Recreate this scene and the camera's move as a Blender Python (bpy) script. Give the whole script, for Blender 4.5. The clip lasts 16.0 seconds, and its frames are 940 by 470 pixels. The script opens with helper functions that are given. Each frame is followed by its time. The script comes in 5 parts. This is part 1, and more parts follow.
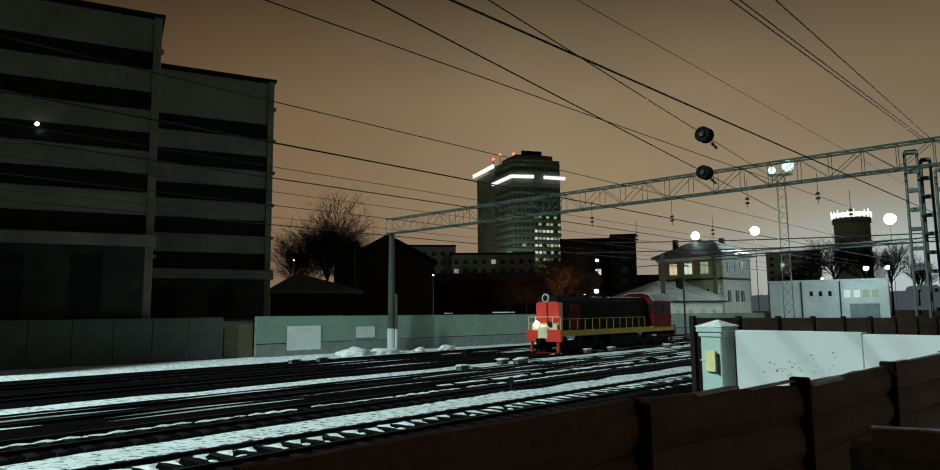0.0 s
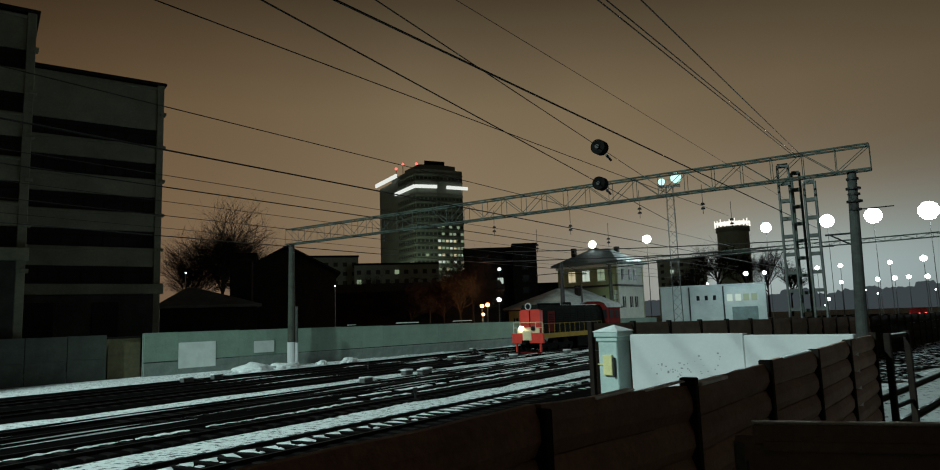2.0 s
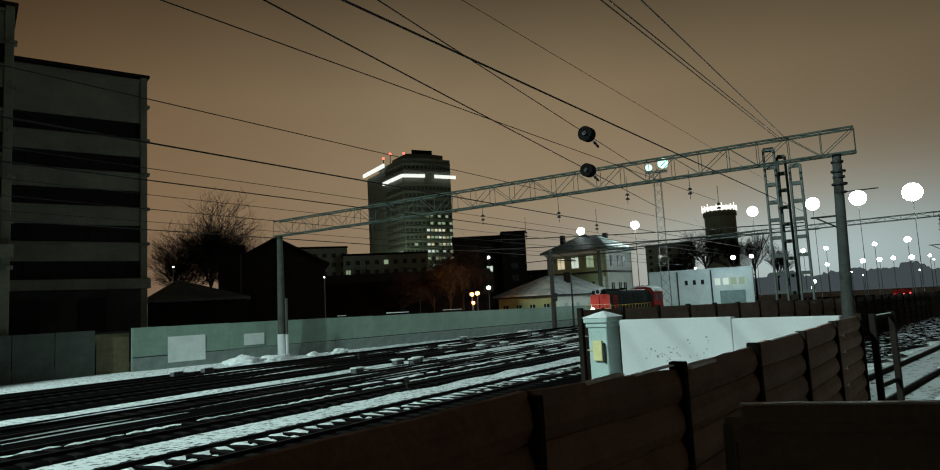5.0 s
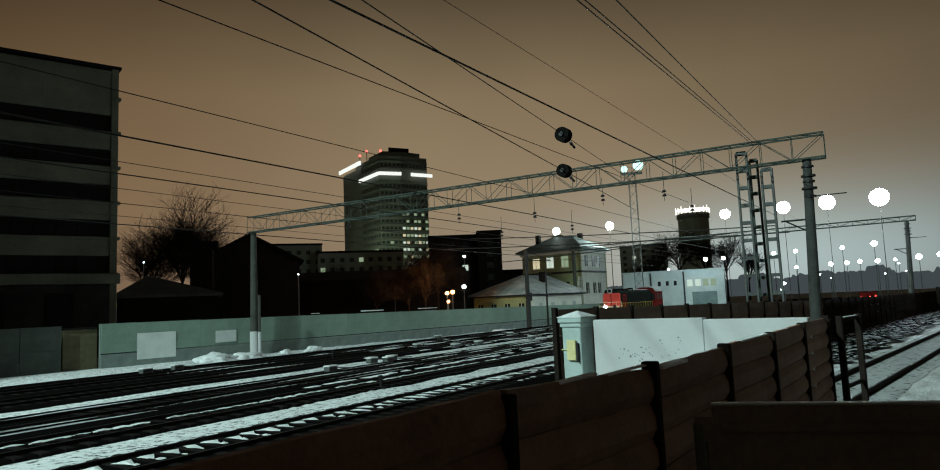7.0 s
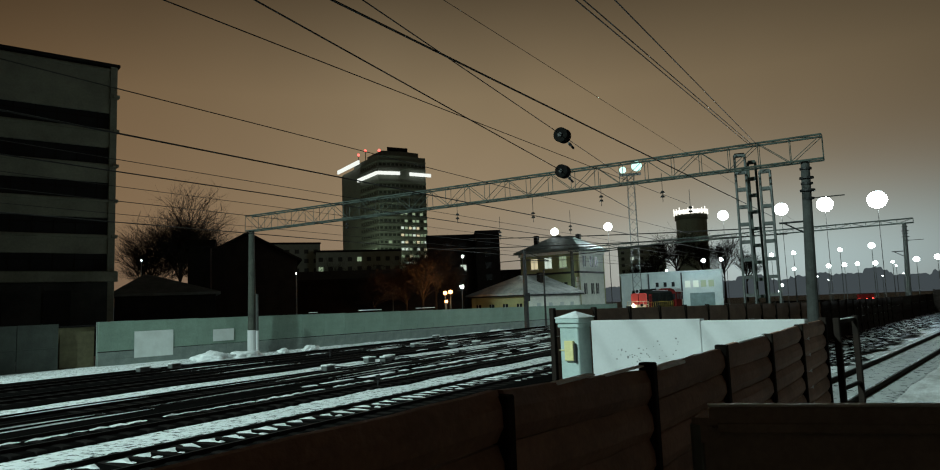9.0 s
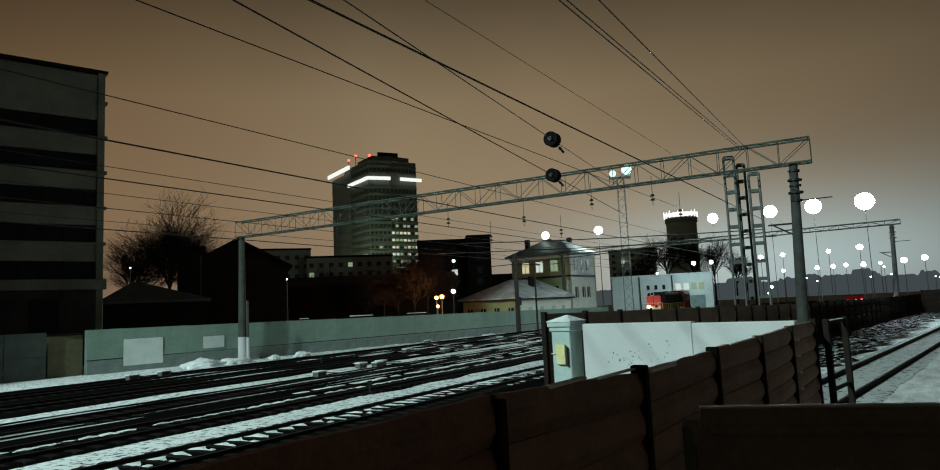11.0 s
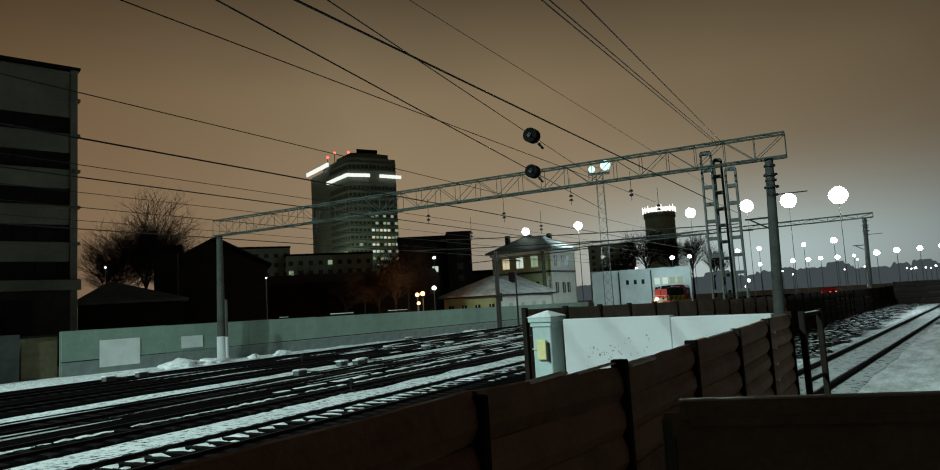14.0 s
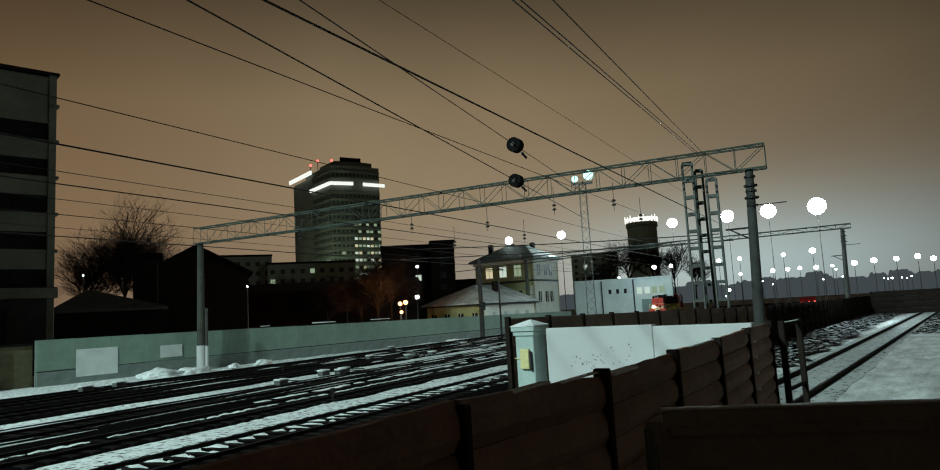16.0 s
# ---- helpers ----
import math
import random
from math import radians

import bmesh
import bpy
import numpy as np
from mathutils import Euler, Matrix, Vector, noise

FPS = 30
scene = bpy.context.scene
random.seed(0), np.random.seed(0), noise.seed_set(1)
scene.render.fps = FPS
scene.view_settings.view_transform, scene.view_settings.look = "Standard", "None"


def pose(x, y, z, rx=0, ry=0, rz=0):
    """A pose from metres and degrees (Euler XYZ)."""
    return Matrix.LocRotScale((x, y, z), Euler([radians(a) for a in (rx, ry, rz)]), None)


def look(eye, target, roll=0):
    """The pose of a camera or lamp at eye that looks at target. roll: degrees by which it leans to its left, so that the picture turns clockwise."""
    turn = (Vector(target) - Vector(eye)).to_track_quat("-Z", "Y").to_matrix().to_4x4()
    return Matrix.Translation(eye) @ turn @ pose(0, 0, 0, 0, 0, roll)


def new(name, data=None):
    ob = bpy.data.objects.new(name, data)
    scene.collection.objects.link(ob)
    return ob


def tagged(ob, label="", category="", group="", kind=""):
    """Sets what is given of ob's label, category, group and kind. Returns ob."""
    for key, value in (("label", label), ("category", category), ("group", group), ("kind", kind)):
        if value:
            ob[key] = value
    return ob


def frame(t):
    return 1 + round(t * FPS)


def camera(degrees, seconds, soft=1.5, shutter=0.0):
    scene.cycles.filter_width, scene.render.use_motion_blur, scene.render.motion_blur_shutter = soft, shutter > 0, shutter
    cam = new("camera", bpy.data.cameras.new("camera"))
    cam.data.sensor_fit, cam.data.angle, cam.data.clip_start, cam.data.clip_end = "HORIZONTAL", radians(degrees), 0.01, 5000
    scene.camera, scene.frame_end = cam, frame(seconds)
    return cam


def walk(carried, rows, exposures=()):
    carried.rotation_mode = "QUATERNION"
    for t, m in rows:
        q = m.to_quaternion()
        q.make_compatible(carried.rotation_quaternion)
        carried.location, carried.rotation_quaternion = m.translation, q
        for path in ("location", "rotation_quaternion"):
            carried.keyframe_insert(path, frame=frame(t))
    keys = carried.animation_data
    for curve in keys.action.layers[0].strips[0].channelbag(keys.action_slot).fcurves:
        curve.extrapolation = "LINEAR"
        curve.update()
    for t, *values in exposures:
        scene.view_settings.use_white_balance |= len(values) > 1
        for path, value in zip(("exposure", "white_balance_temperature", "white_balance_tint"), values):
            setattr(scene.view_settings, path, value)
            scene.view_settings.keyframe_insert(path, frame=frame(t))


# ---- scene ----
# ================= camera and its walk =================
cam = camera(70.0, 16.0, soft=1.05)
PATH = [
    (0.0, pose(0, 0, 3.1, 96.42, 0.60, -0.12)),
    (0.5, pose(0, 0, 3.1, 95.79, 0.67, -2.24)),
    (1.0, pose(0, 0, 3.1, 96.43, 1.69, -4.90)),
    (1.5, pose(0, 0, 3.1, 96.99, 2.08, -6.93)),
    (2.0, pose(0, 0, 3.1, 97.08, 1.92, -8.26)),
    (2.5, pose(0, 0, 3.1, 97.37, 2.30, -8.77)),
    (3.0, pose(0, 0, 3.1, 97.16, 2.21, -8.85)),
    (3.5, pose(0, 0, 3.1, 96.04, 2.72, -8.78)),
    (5.8, pose(0, 0, 3.1, 96.22, 3.19, -9.52)),
    (6.0, pose(0, 0, 3.1, 96.37, 3.04, -9.99)),
    (6.5, pose(0, 0, 3.1, 96.37, 2.42, -10.73)),
    (7.0, pose(0, 0, 3.1, 95.88, 2.46, -11.22)),
    (7.5, pose(0, 0, 3.1, 95.89, 2.67, -11.12)),
    (8.0, pose(0, 0, 3.1, 95.89, 2.92, -11.39)),
    (8.5, pose(0, 0, 3.1, 95.86, 2.39, -11.92)),
    (9.0, pose(0, 0, 3.1, 95.87, 2.15, -11.40)),
    (11.5, pose(0, 0, 3.1, 96.26, 2.73, -12.20)),
    (12.0, pose(0, 0, 3.1, 96.21, 2.59, -12.04)),
    (12.5, pose(0, 0, 3.1, 96.13, 2.85, -12.89)),
    (13.0, pose(0, 0, 3.1, 96.08, 2.74, -13.22)),
    (13.5, pose(0, 0, 3.1, 96.00, 2.84, -13.09)),
    (14.0, pose(0, 0, 3.1, 95.84, 3.32, -13.74)),
    (14.5, pose(0, 0, 3.1, 95.54, 3.28, -13.83)),
    (15.0, pose(0, 0, 3.1, 95.31, 3.63, -13.15)),
    (15.5, pose(0, 0, 3.1, 95.51, 3.41, -13.40)),
    (16.0, pose(0, 0, 3.1, 96.52, 3.24, -15.18)),
]
walk(cam, PATH, [(0.0, 0.12), (0.5, 0.05), (1.0, -0.05), (1.5, -0.14), (2.0, -0.22), (2.5, -0.09), (3.0, -0.01), (3.5, 0.03), (6.5, 0.04), (16.0, 0.02)])

# ================= world, large lights =================
def build_world():
    w = bpy.data.worlds.new("night_sky")
    scene.world = w
    w.use_nodes = True
    nt = w.node_tree
    n = nt.nodes
    bg = n["Background"]
    tc = n.new("ShaderNodeTexCoord")
    sep = n.new("ShaderNodeSeparateXYZ")
    nt.links.new(tc.outputs["Generated"], sep.inputs[0])
    # height gradient of the city glow on low cloud
    ramp = n.new("ShaderNodeValToRGB")
    el = ramp.color_ramp.elements
    el[0].position, el[0].color = 0.0, (0.210, 0.154, 0.110, 1)
    el[1].position, el[1].color = 0.70, (0.006, 0.004, 0.003, 1)
    for pos, col in ((0.14, (0.248, 0.184, 0.112, 1)), (0.30, (0.208, 0.153, 0.088, 1)), (0.44, (0.083, 0.060, 0.034, 1))):
        e = el.new(pos)
        e.color = col
    nt.links.new(sep.outputs["Z"], ramp.inputs[0])
    # brightest over the town centre, dimmer to both sides
    dot = n.new("ShaderNodeVectorMath")
    dot.operation = "DOT_PRODUCT"
    dot.inputs[1].default_value = (0.10, 0.995, 0.0)
    nt.links.new(tc.outputs["Generated"], dot.inputs[0])
    side = n.new("ShaderNodeMapRange")
    side.inputs["From Min"].default_value, side.inputs["From Max"].default_value = 0.60, 0.97
    side.inputs["To Min"].default_value, side.inputs["To Max"].default_value = 0.30, 1.12
    nt.links.new(dot.outputs["Value"], side.inputs["Value"])
    cloud = n.new("ShaderNodeTexNoise")
    cloud.inputs["Scale"].default_value, cloud.inputs["Detail"].default_value = 3.0, 3.0
    nt.links.new(tc.outputs["Generated"], cloud.inputs["Vector"])
    cm = n.new("ShaderNodeMapRange")
    cm.inputs["To Min"].default_value, cm.inputs["To Max"].default_value = 0.85, 1.15
    nt.links.new(cloud.outputs["Fac"], cm.inputs["Value"])
    mul = n.new("ShaderNodeMath")
    mul.operation = "MULTIPLY"
    nt.links.new(side.outputs[0], mul.inputs[0])
    nt.links.new(cm.outputs[0], mul.inputs[1])
    # cool glow round the yard lamps, painted into the sky colour as haze
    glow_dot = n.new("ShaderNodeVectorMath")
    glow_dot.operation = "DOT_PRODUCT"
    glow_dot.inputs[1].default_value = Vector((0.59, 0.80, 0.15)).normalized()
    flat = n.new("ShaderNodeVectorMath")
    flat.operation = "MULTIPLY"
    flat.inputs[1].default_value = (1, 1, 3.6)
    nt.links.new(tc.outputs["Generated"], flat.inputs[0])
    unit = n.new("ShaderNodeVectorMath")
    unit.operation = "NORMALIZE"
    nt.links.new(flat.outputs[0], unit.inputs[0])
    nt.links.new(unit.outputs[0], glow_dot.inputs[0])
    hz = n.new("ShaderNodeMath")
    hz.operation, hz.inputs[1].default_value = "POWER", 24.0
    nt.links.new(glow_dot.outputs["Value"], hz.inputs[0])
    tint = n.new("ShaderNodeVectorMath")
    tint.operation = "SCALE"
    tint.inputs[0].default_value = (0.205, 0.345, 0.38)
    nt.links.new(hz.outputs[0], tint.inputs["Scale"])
    base = n.new("ShaderNodeVectorMath")
    base.operation = "SCALE"
    nt.links.new(ramp.outputs[0], base.inputs[0])
    nt.links.new(mul.outputs[0], base.inputs["Scale"])
    # redder and dimmer away from the centre, over the factory side
    west = n.new("ShaderNodeVectorMath")
    west.operation = "DOT_PRODUCT"
    west.inputs[1].default_value = (-0.94, 0.34, 0.0)
    nt.links.new(tc.outputs["Generated"], west.inputs[0])
    fade = n.new("ShaderNodeMapRange")
    fade.inputs["From Min"].default_value, fade.inputs["From Max"].default_value = 0.25, 0.75
    nt.links.new(west.outputs["Value"], fade.inputs["Value"])
    warm = n.new("ShaderNodeMix")
    warm.data_type = "RGBA"
    warm.inputs[6].default_value, warm.inputs[7].default_value = (1, 1, 1, 1), (0.68, 0.54, 0.44, 1)
    nt.links.new(fade.outputs[0], warm.inputs[0])
    tinted = n.new("ShaderNodeVectorMath")
    tinted.operation = "MULTIPLY"
    nt.links.new(base.outputs[0], tinted.inputs[0])
    nt.links.new(warm.outputs[2], tinted.inputs[1])
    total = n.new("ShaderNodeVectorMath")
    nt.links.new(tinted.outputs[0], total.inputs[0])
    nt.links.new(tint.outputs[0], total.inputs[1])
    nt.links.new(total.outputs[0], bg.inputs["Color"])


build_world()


def spot(name, eye, target, watts, cone, colour, size=0.6, blend=0.5):
    d = bpy.data.lights.new(name, "SPOT")
    d.energy, d.spot_size, d.spot_blend, d.color, d.shadow_soft_size = watts, radians(cone), blend, colour, size
    ob = new(name, d)
    ob.matrix_basis = look(eye, target)
    return ob


def bulb(name, place, watts, colour, size=0.4):
    d = bpy.data.lights.new(name, "POINT")
    d.energy, d.color, d.shadow_soft_size = watts, colour, size
    ob = new(name, d)
    ob.location = place
    return ob


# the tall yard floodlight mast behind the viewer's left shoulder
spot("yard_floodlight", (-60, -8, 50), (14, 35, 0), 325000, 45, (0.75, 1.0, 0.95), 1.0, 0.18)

# ================= plan helpers =================
UX, UY = math.sin(radians(44)), math.cos(radians(44))      # along the tracks
FX, FY = math.sin(radians(51.8)), math.cos(radians(51.8))  # along the yard fence and the side track


def T(s, d, z=0.0):
    """Along and across the main tracks."""
    return (UX * s - UY * d, UY * s + UX * d, z)


def F(s, d, z=0.0):
    """Along and across the yard fence."""
    return (FX * s - FY * d, FY * s + FX * d, z)


def B(az, r, z=0.0):
    """Bearing and distance from the viewpoint."""
    return (r * math.sin(radians(az)), r * math.cos(radians(az)), z)


# ================= materials =================
def mat(name, a, b, scale=3.0, rough=0.8, metal=0.0, bump=0.3, fine=40.0, emit=None, strength=0.0, stretch=(1, 1, 1), lo=0.35, hi=0.65, spec=0.4, random_amount=0.0, bump_dist=0.02, grit=0.25):
    m = bpy.data.materials.new(name)
    m.use_nodes = True
    nt = m.node_tree
    n = nt.nodes
    p = n["Principled BSDF"]
    p.inputs["Roughness"].default_value, p.inputs["Metallic"].default_value = rough, metal
    p.inputs["Specular IOR Level"].default_value = spec
    if emit:
        p.inputs["Base Color"].default_value = (*a, 1)
        p.inputs["Emission Color"].default_value = (*emit, 1)
        p.inputs["Emission Strength"].default_value = strength
        return m
    tc = n.new("ShaderNodeTexCoord")
    mp = n.new("ShaderNodeMapping")
    mp.inputs["Scale"].default_value = stretch
    nt.links.new(tc.outputs["Object"], mp.inputs[0])
    big = n.new("ShaderNodeTexNoise")
    big.inputs["Scale"].default_value, big.inputs["Detail"].default_value, big.inputs["Roughness"].default_value = scale, 6, 0.65
    nt.links.new(mp.outputs[0], big.inputs["Vector"])
    rng = n.new("ShaderNodeMapRange")
    rng.inputs["From Min"].default_value, rng.inputs["From Max"].default_value = lo, hi
    nt.links.new(big.outputs["Fac"], rng.inputs["Value"])
    mix = n.new("ShaderNodeMix")
    mix.data_type = "RGBA"
    mix.inputs[6].default_value, mix.inputs[7].default_value = (*a, 1), (*b, 1)
    nt.links.new(rng.outputs[0], mix.inputs[0])
    grain = n.new("ShaderNodeTexNoise")
    grain.inputs["Scale"].default_value, grain.inputs["Detail"].default_value = fine, 3
    nt.links.new(mp.outputs[0], grain.inputs["Vector"])
    gr = n.new("ShaderNodeMapRange")
    gr.inputs["To Min"].default_value, gr.inputs["To Max"].default_value = 1 - grit, 1 + grit
    nt.links.new(grain.outputs["Fac"], gr.inputs["Value"])
    sc = n.new("ShaderNodeVectorMath")
    sc.operation = "SCALE"
    nt.links.new(mix.outputs[2], sc.inputs[0])
    if random_amount:
        info = n.new("ShaderNodeObjectInfo")
        rr = n.new("ShaderNodeMapRange")
        rr.inputs["To Min"].default_value, rr.inputs["To Max"].default_value = 1 - random_amount, 1 + random_amount
        nt.links.new(info.outputs["Random"], rr.inputs["Value"])
        mm = n.new("ShaderNodeMath")
        mm.operation = "MULTIPLY"
        nt.links.new(gr.outputs[0], mm.inputs[0])
        nt.links.new(rr.outputs[0], mm.inputs[1])
        nt.links.new(mm.outputs[0], sc.inputs["Scale"])
    else:
        nt.links.new(gr.outputs[0], sc.inputs["Scale"])
    nt.links.new(sc.outputs[0], p.inputs["Base Color"])
    if bump:
        bp = n.new("ShaderNodeBump")
        bp.inputs["Strength"].default_value, bp.inputs["Distance"].default_value = bump, bump_dist
        nt.links.new(grain.outputs["Fac"], bp.inputs["Height"])
        nt.links.new(bp.outputs[0], p.inputs["Normal"])
    return m


def glow(name, colour, strength):
    return mat(name, (0.02, 0.02, 0.02), None, emit=colour, strength=strength)


M = dict(
    snow=mat("trodden_snow", (0.80, 0.84, 0.85), (0.55, 0.60, 0.60), 0.9, 0.75, bump=0.6, fine=9, bump_dist=0.05),
    rail=mat("rail_steel", (0.012, 0.010, 0.009), (0.022, 0.018, 0.016), 4, 0.8, 0.0, bump=0.1, spec=0.1),
    rail_top=mat("polished_rail_head", (0.06, 0.06, 0.06), (0.04, 0.04, 0.04), 5, 0.7, 1.0, bump=0.05),
    sleeper=mat("tarred_timber", (0.006, 0.005, 0.005), (0.013, 0.012, 0.011), 3, 0.9, bump=0.5, fine=25, spec=0.03, random_amount=0.3),
    fence_grey=mat("weathered_green_grey_paint", (0.195, 0.29, 0.235), (0.155, 0.228, 0.187), 0.7, 0.75, bump=0.25, fine=12, random_amount=0.05),
    fence_low=mat("bare_concrete_plinth", (0.19, 0.235, 0.215), (0.135, 0.168, 0.155), 1.2, 0.9, bump=0.4, fine=14),
    # darker green-grey concrete for the panels left of the booth
    fence_old=mat("dark_greenish_concrete", (0.058, 0.070, 0.060), (0.036, 0.044, 0.038), 0.8, 0.9, bump=0.3, fine=12, random_amount=0.08),
    patch=mat("fresh_white_paint", (0.62, 0.68, 0.66), (0.52, 0.57, 0.55), 1.0, 0.7, bump=0.1, grit=0.06),
    brown=mat("brown_fence_paint", (0.26, 0.145, 0.095), (0.17, 0.095, 0.063), 1.5, 0.8, bump=0.35, fine=20, random_amount=0.12),
    # slightly darker brown for the fence beyond the white wall
    brown_old=mat("far_brown_fence_paint", (0.20, 0.135, 0.10), (0.13, 0.088, 0.066), 1.5, 0.85, bump=0.3, fine=20, random_amount=0.1),
    # also colours the far siding fences, where its near-black stands for shade
    brown_post=mat("dark_post_and_shaded_fence", (0.012, 0.010, 0.009), (0.021, 0.016, 0.013), 3, 0.9, bump=0.3, spec=0.05),
    white=mat("whitewashed_concrete", (0.46, 0.475, 0.48), (0.41, 0.425, 0.43), 0.5, 0.9, bump=0.08, fine=18, grit=0.05),
    soot=mat("soot_mark", (0.16, 0.16, 0.16), (0.26, 0.26, 0.26), 6, 0.9, bump=0.2),
    pillar=mat("painted_pillar", (0.40, 0.50, 0.48), (0.30, 0.385, 0.37), 1.5, 0.85, bump=0.25, fine=22, grit=0.10),
    yellow=mat("yellow_box_paint", (0.62, 0.57, 0.28), (0.50, 0.46, 0.22), 3, 0.6, bump=0.1),
    dark=mat("dark_metal", (0.012, 0.014, 0.014), (0.025, 0.026, 0.026), 4, 0.6, 0.3, bump=0.1),
    steel=mat("galvanised_steel", (0.070, 0.092, 0.078), (0.030, 0.040, 0.034), 1.4, 0.75, 0.1, bump=0.15),
    steel_dark=mat("painted_lattice_steel", (0.12, 0.135, 0.128), (0.065, 0.072, 0.07), 3, 0.65, 0.3, bump=0.15),
    concrete=mat("spun_concrete", (0.056, 0.062, 0.050), (0.030, 0.034, 0.028), 2, 0.9, bump=0.3, fine=20),
    concrete_dark=mat("dark_concrete", (0.055, 0.060, 0.056), (0.032, 0.035, 0.033), 2, 0.9, bump=0.3, fine=20),
    wire=mat("cable", (0.018, 0.017, 0.016), (0.03, 0.028, 0.026), 5, 0.7, 0.2, bump=0),
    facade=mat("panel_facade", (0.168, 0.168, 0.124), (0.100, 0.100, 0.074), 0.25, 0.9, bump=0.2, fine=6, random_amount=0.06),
    # much darker than the facade colour above
    facade_low=mat("dark_render", (0.026, 0.027, 0.022), (0.008, 0.009, 0.007), 0.5, 0.9, bump=0.4, fine=6),
    glass=mat("dark_window_glass", (0.006, 0.007, 0.008), (0.012, 0.013, 0.014), 0.4, 0.3, bump=0.0, spec=0.1),
    brick=mat("sooty_brick", (0.015, 0.012, 0.010), (0.008, 0.007, 0.006), 0.8, 0.95, bump=0.3, fine=10, spec=0.1),
    roof_dark=mat("tarred_roof", (0.014, 0.013, 0.012), (0.009, 0.008, 0.008), 1.2, 0.9, bump=0.3, spec=0.1),
    roof_snow=mat("thin_snow_on_roof", (0.40, 0.43, 0.41), (0.22, 0.24, 0.23), 0.7, 0.85, bump=0.3, fine=8),
    tower=mat("tower_cladding", (0.17, 0.19, 0.155), (0.12, 0.135, 0.11), 0.05, 0.7, bump=0.1, fine=1.0),
    tower_side=mat("tower_side_cladding", (0.32, 0.38, 0.31), (0.25, 0.30, 0.25), 0.05, 0.7, bump=0.1, fine=1.0),
    tower_glass=mat("tower_glass", (0.045, 0.052, 0.045), (0.03, 0.035, 0.03), 0.1, 0.4, bump=0.0, spec=0.2),
    yellow_wall=mat("yellow_stucco", (0.27, 0.30, 0.145), (0.20, 0.22, 0.11), 0.6, 0.9, bump=0.25, fine=8),
    pale_wall=mat("pale_trim_and_lit_wall", (0.62, 0.66, 0.58), (0.50, 0.54, 0.48), 0.6, 0.9, bump=0.25, fine=8),
    blue_wall=mat("pale_blue_stucco", (0.40, 0.46, 0.44), (0.31, 0.37, 0.355), 0.4, 0.9, bump=0.2, fine=8),
    roof_green=mat("green_sheet_roof", (0.14, 0.20, 0.19), (0.09, 0.13, 0.125), 0.8, 0.6, 0.2, bump=0.2),
    bark=mat("bark", (0.030, 0.024, 0.019), (0.018, 0.015, 0.012), 3, 0.95, bump=0.4, spec=0.1),
    twig=mat("bare_twigs", (0.028, 0.023, 0.019), (0.018, 0.015, 0.013), 1, 0.95, bump=0.0, spec=0.1),
    red=mat("locomotive_red", (0.62, 0.045, 0.028), (0.50, 0.035, 0.022), 1.2, 0.45, bump=0.08),
    # darker copy of the red, for locomotive faces out of the floodlight
    red_dark=mat("dull_shaded_red", (0.13, 0.012, 0.010), (0.08, 0.008, 0.007), 1.2, 0.75, bump=0.08, spec=0.04),
    hood=mat("locomotive_dark_green", (0.012, 0.016, 0.013), (0.007, 0.009, 0.008), 0.9, 0.8, bump=0.1, spec=0.02),
    stripe=mat("locomotive_yellow", (0.36, 0.24, 0.035), (0.27, 0.18, 0.026), 1.5, 0.7, bump=0.08, spec=0.1),
    black=mat("oily_black", (0.005, 0.005, 0.005), (0.010, 0.010, 0.009), 3, 0.9, bump=0.2, spec=0.02),
    cream=mat("cream_paint", (0.70, 0.60, 0.38), (0.60, 0.50, 0.32), 2, 0.5, bump=0.05),
    lamp_white=glow("floodlight_lens", (0.86, 1.0, 0.98), 28.0),
    lamp_soft=glow("street_lamp_lens", (0.90, 1.0, 0.98), 9.0),
    lamp_cyan=glow("mast_floodlight_lens", (0.55, 1.0, 0.86), 1.6),
    lamp_orange=glow("sodium_lamp_lens", (1.0, 0.42, 0.14), 7.0),
    lamp_red=glow("red_signal_lens", (1.0, 0.10, 0.08), 3.5),
    win_warm=glow("lit_window", (1.0, 0.88, 0.55), 0.6),
    win_green=glow("lit_office_window", (0.72, 0.95, 0.60), 0.32),
    win_cool=glow("lit_window_cool", (0.85, 1.0, 0.85), 0.65),
    strip=glow("led_parapet", (0.96, 1.0, 0.93), 0.95),
    crown=glow("crown_lights", (1.0, 0.96, 0.86), 1.3),
    headlight=glow("headlamp_lens", (1.0, 0.93, 0.78), 22.0),
)

# ================= mesh helpers =================
def mesh_of(bm, name, material):
    me = bpy.data.meshes.new(name)
    bm.to_mesh(me)
    bm.free()
    me.materials.append(material)
    return me


def part(name, bm, material, parent, label=""):
    ob = new(name, mesh_of(bm, name, material))
    ob.parent = parent
    return tagged(ob, label)


def piece(name, me, parent, m=None):
    ob = new(name, me)
    ob.parent = parent
    if m is not None:
        ob.matrix_basis = m
    return ob


def thing(name, m, label, category, group="", kind=""):
    ob = new(name)
    ob.empty_display_size = 0.2
    ob.matrix_basis = m
    return tagged(ob, label, category, group, kind)


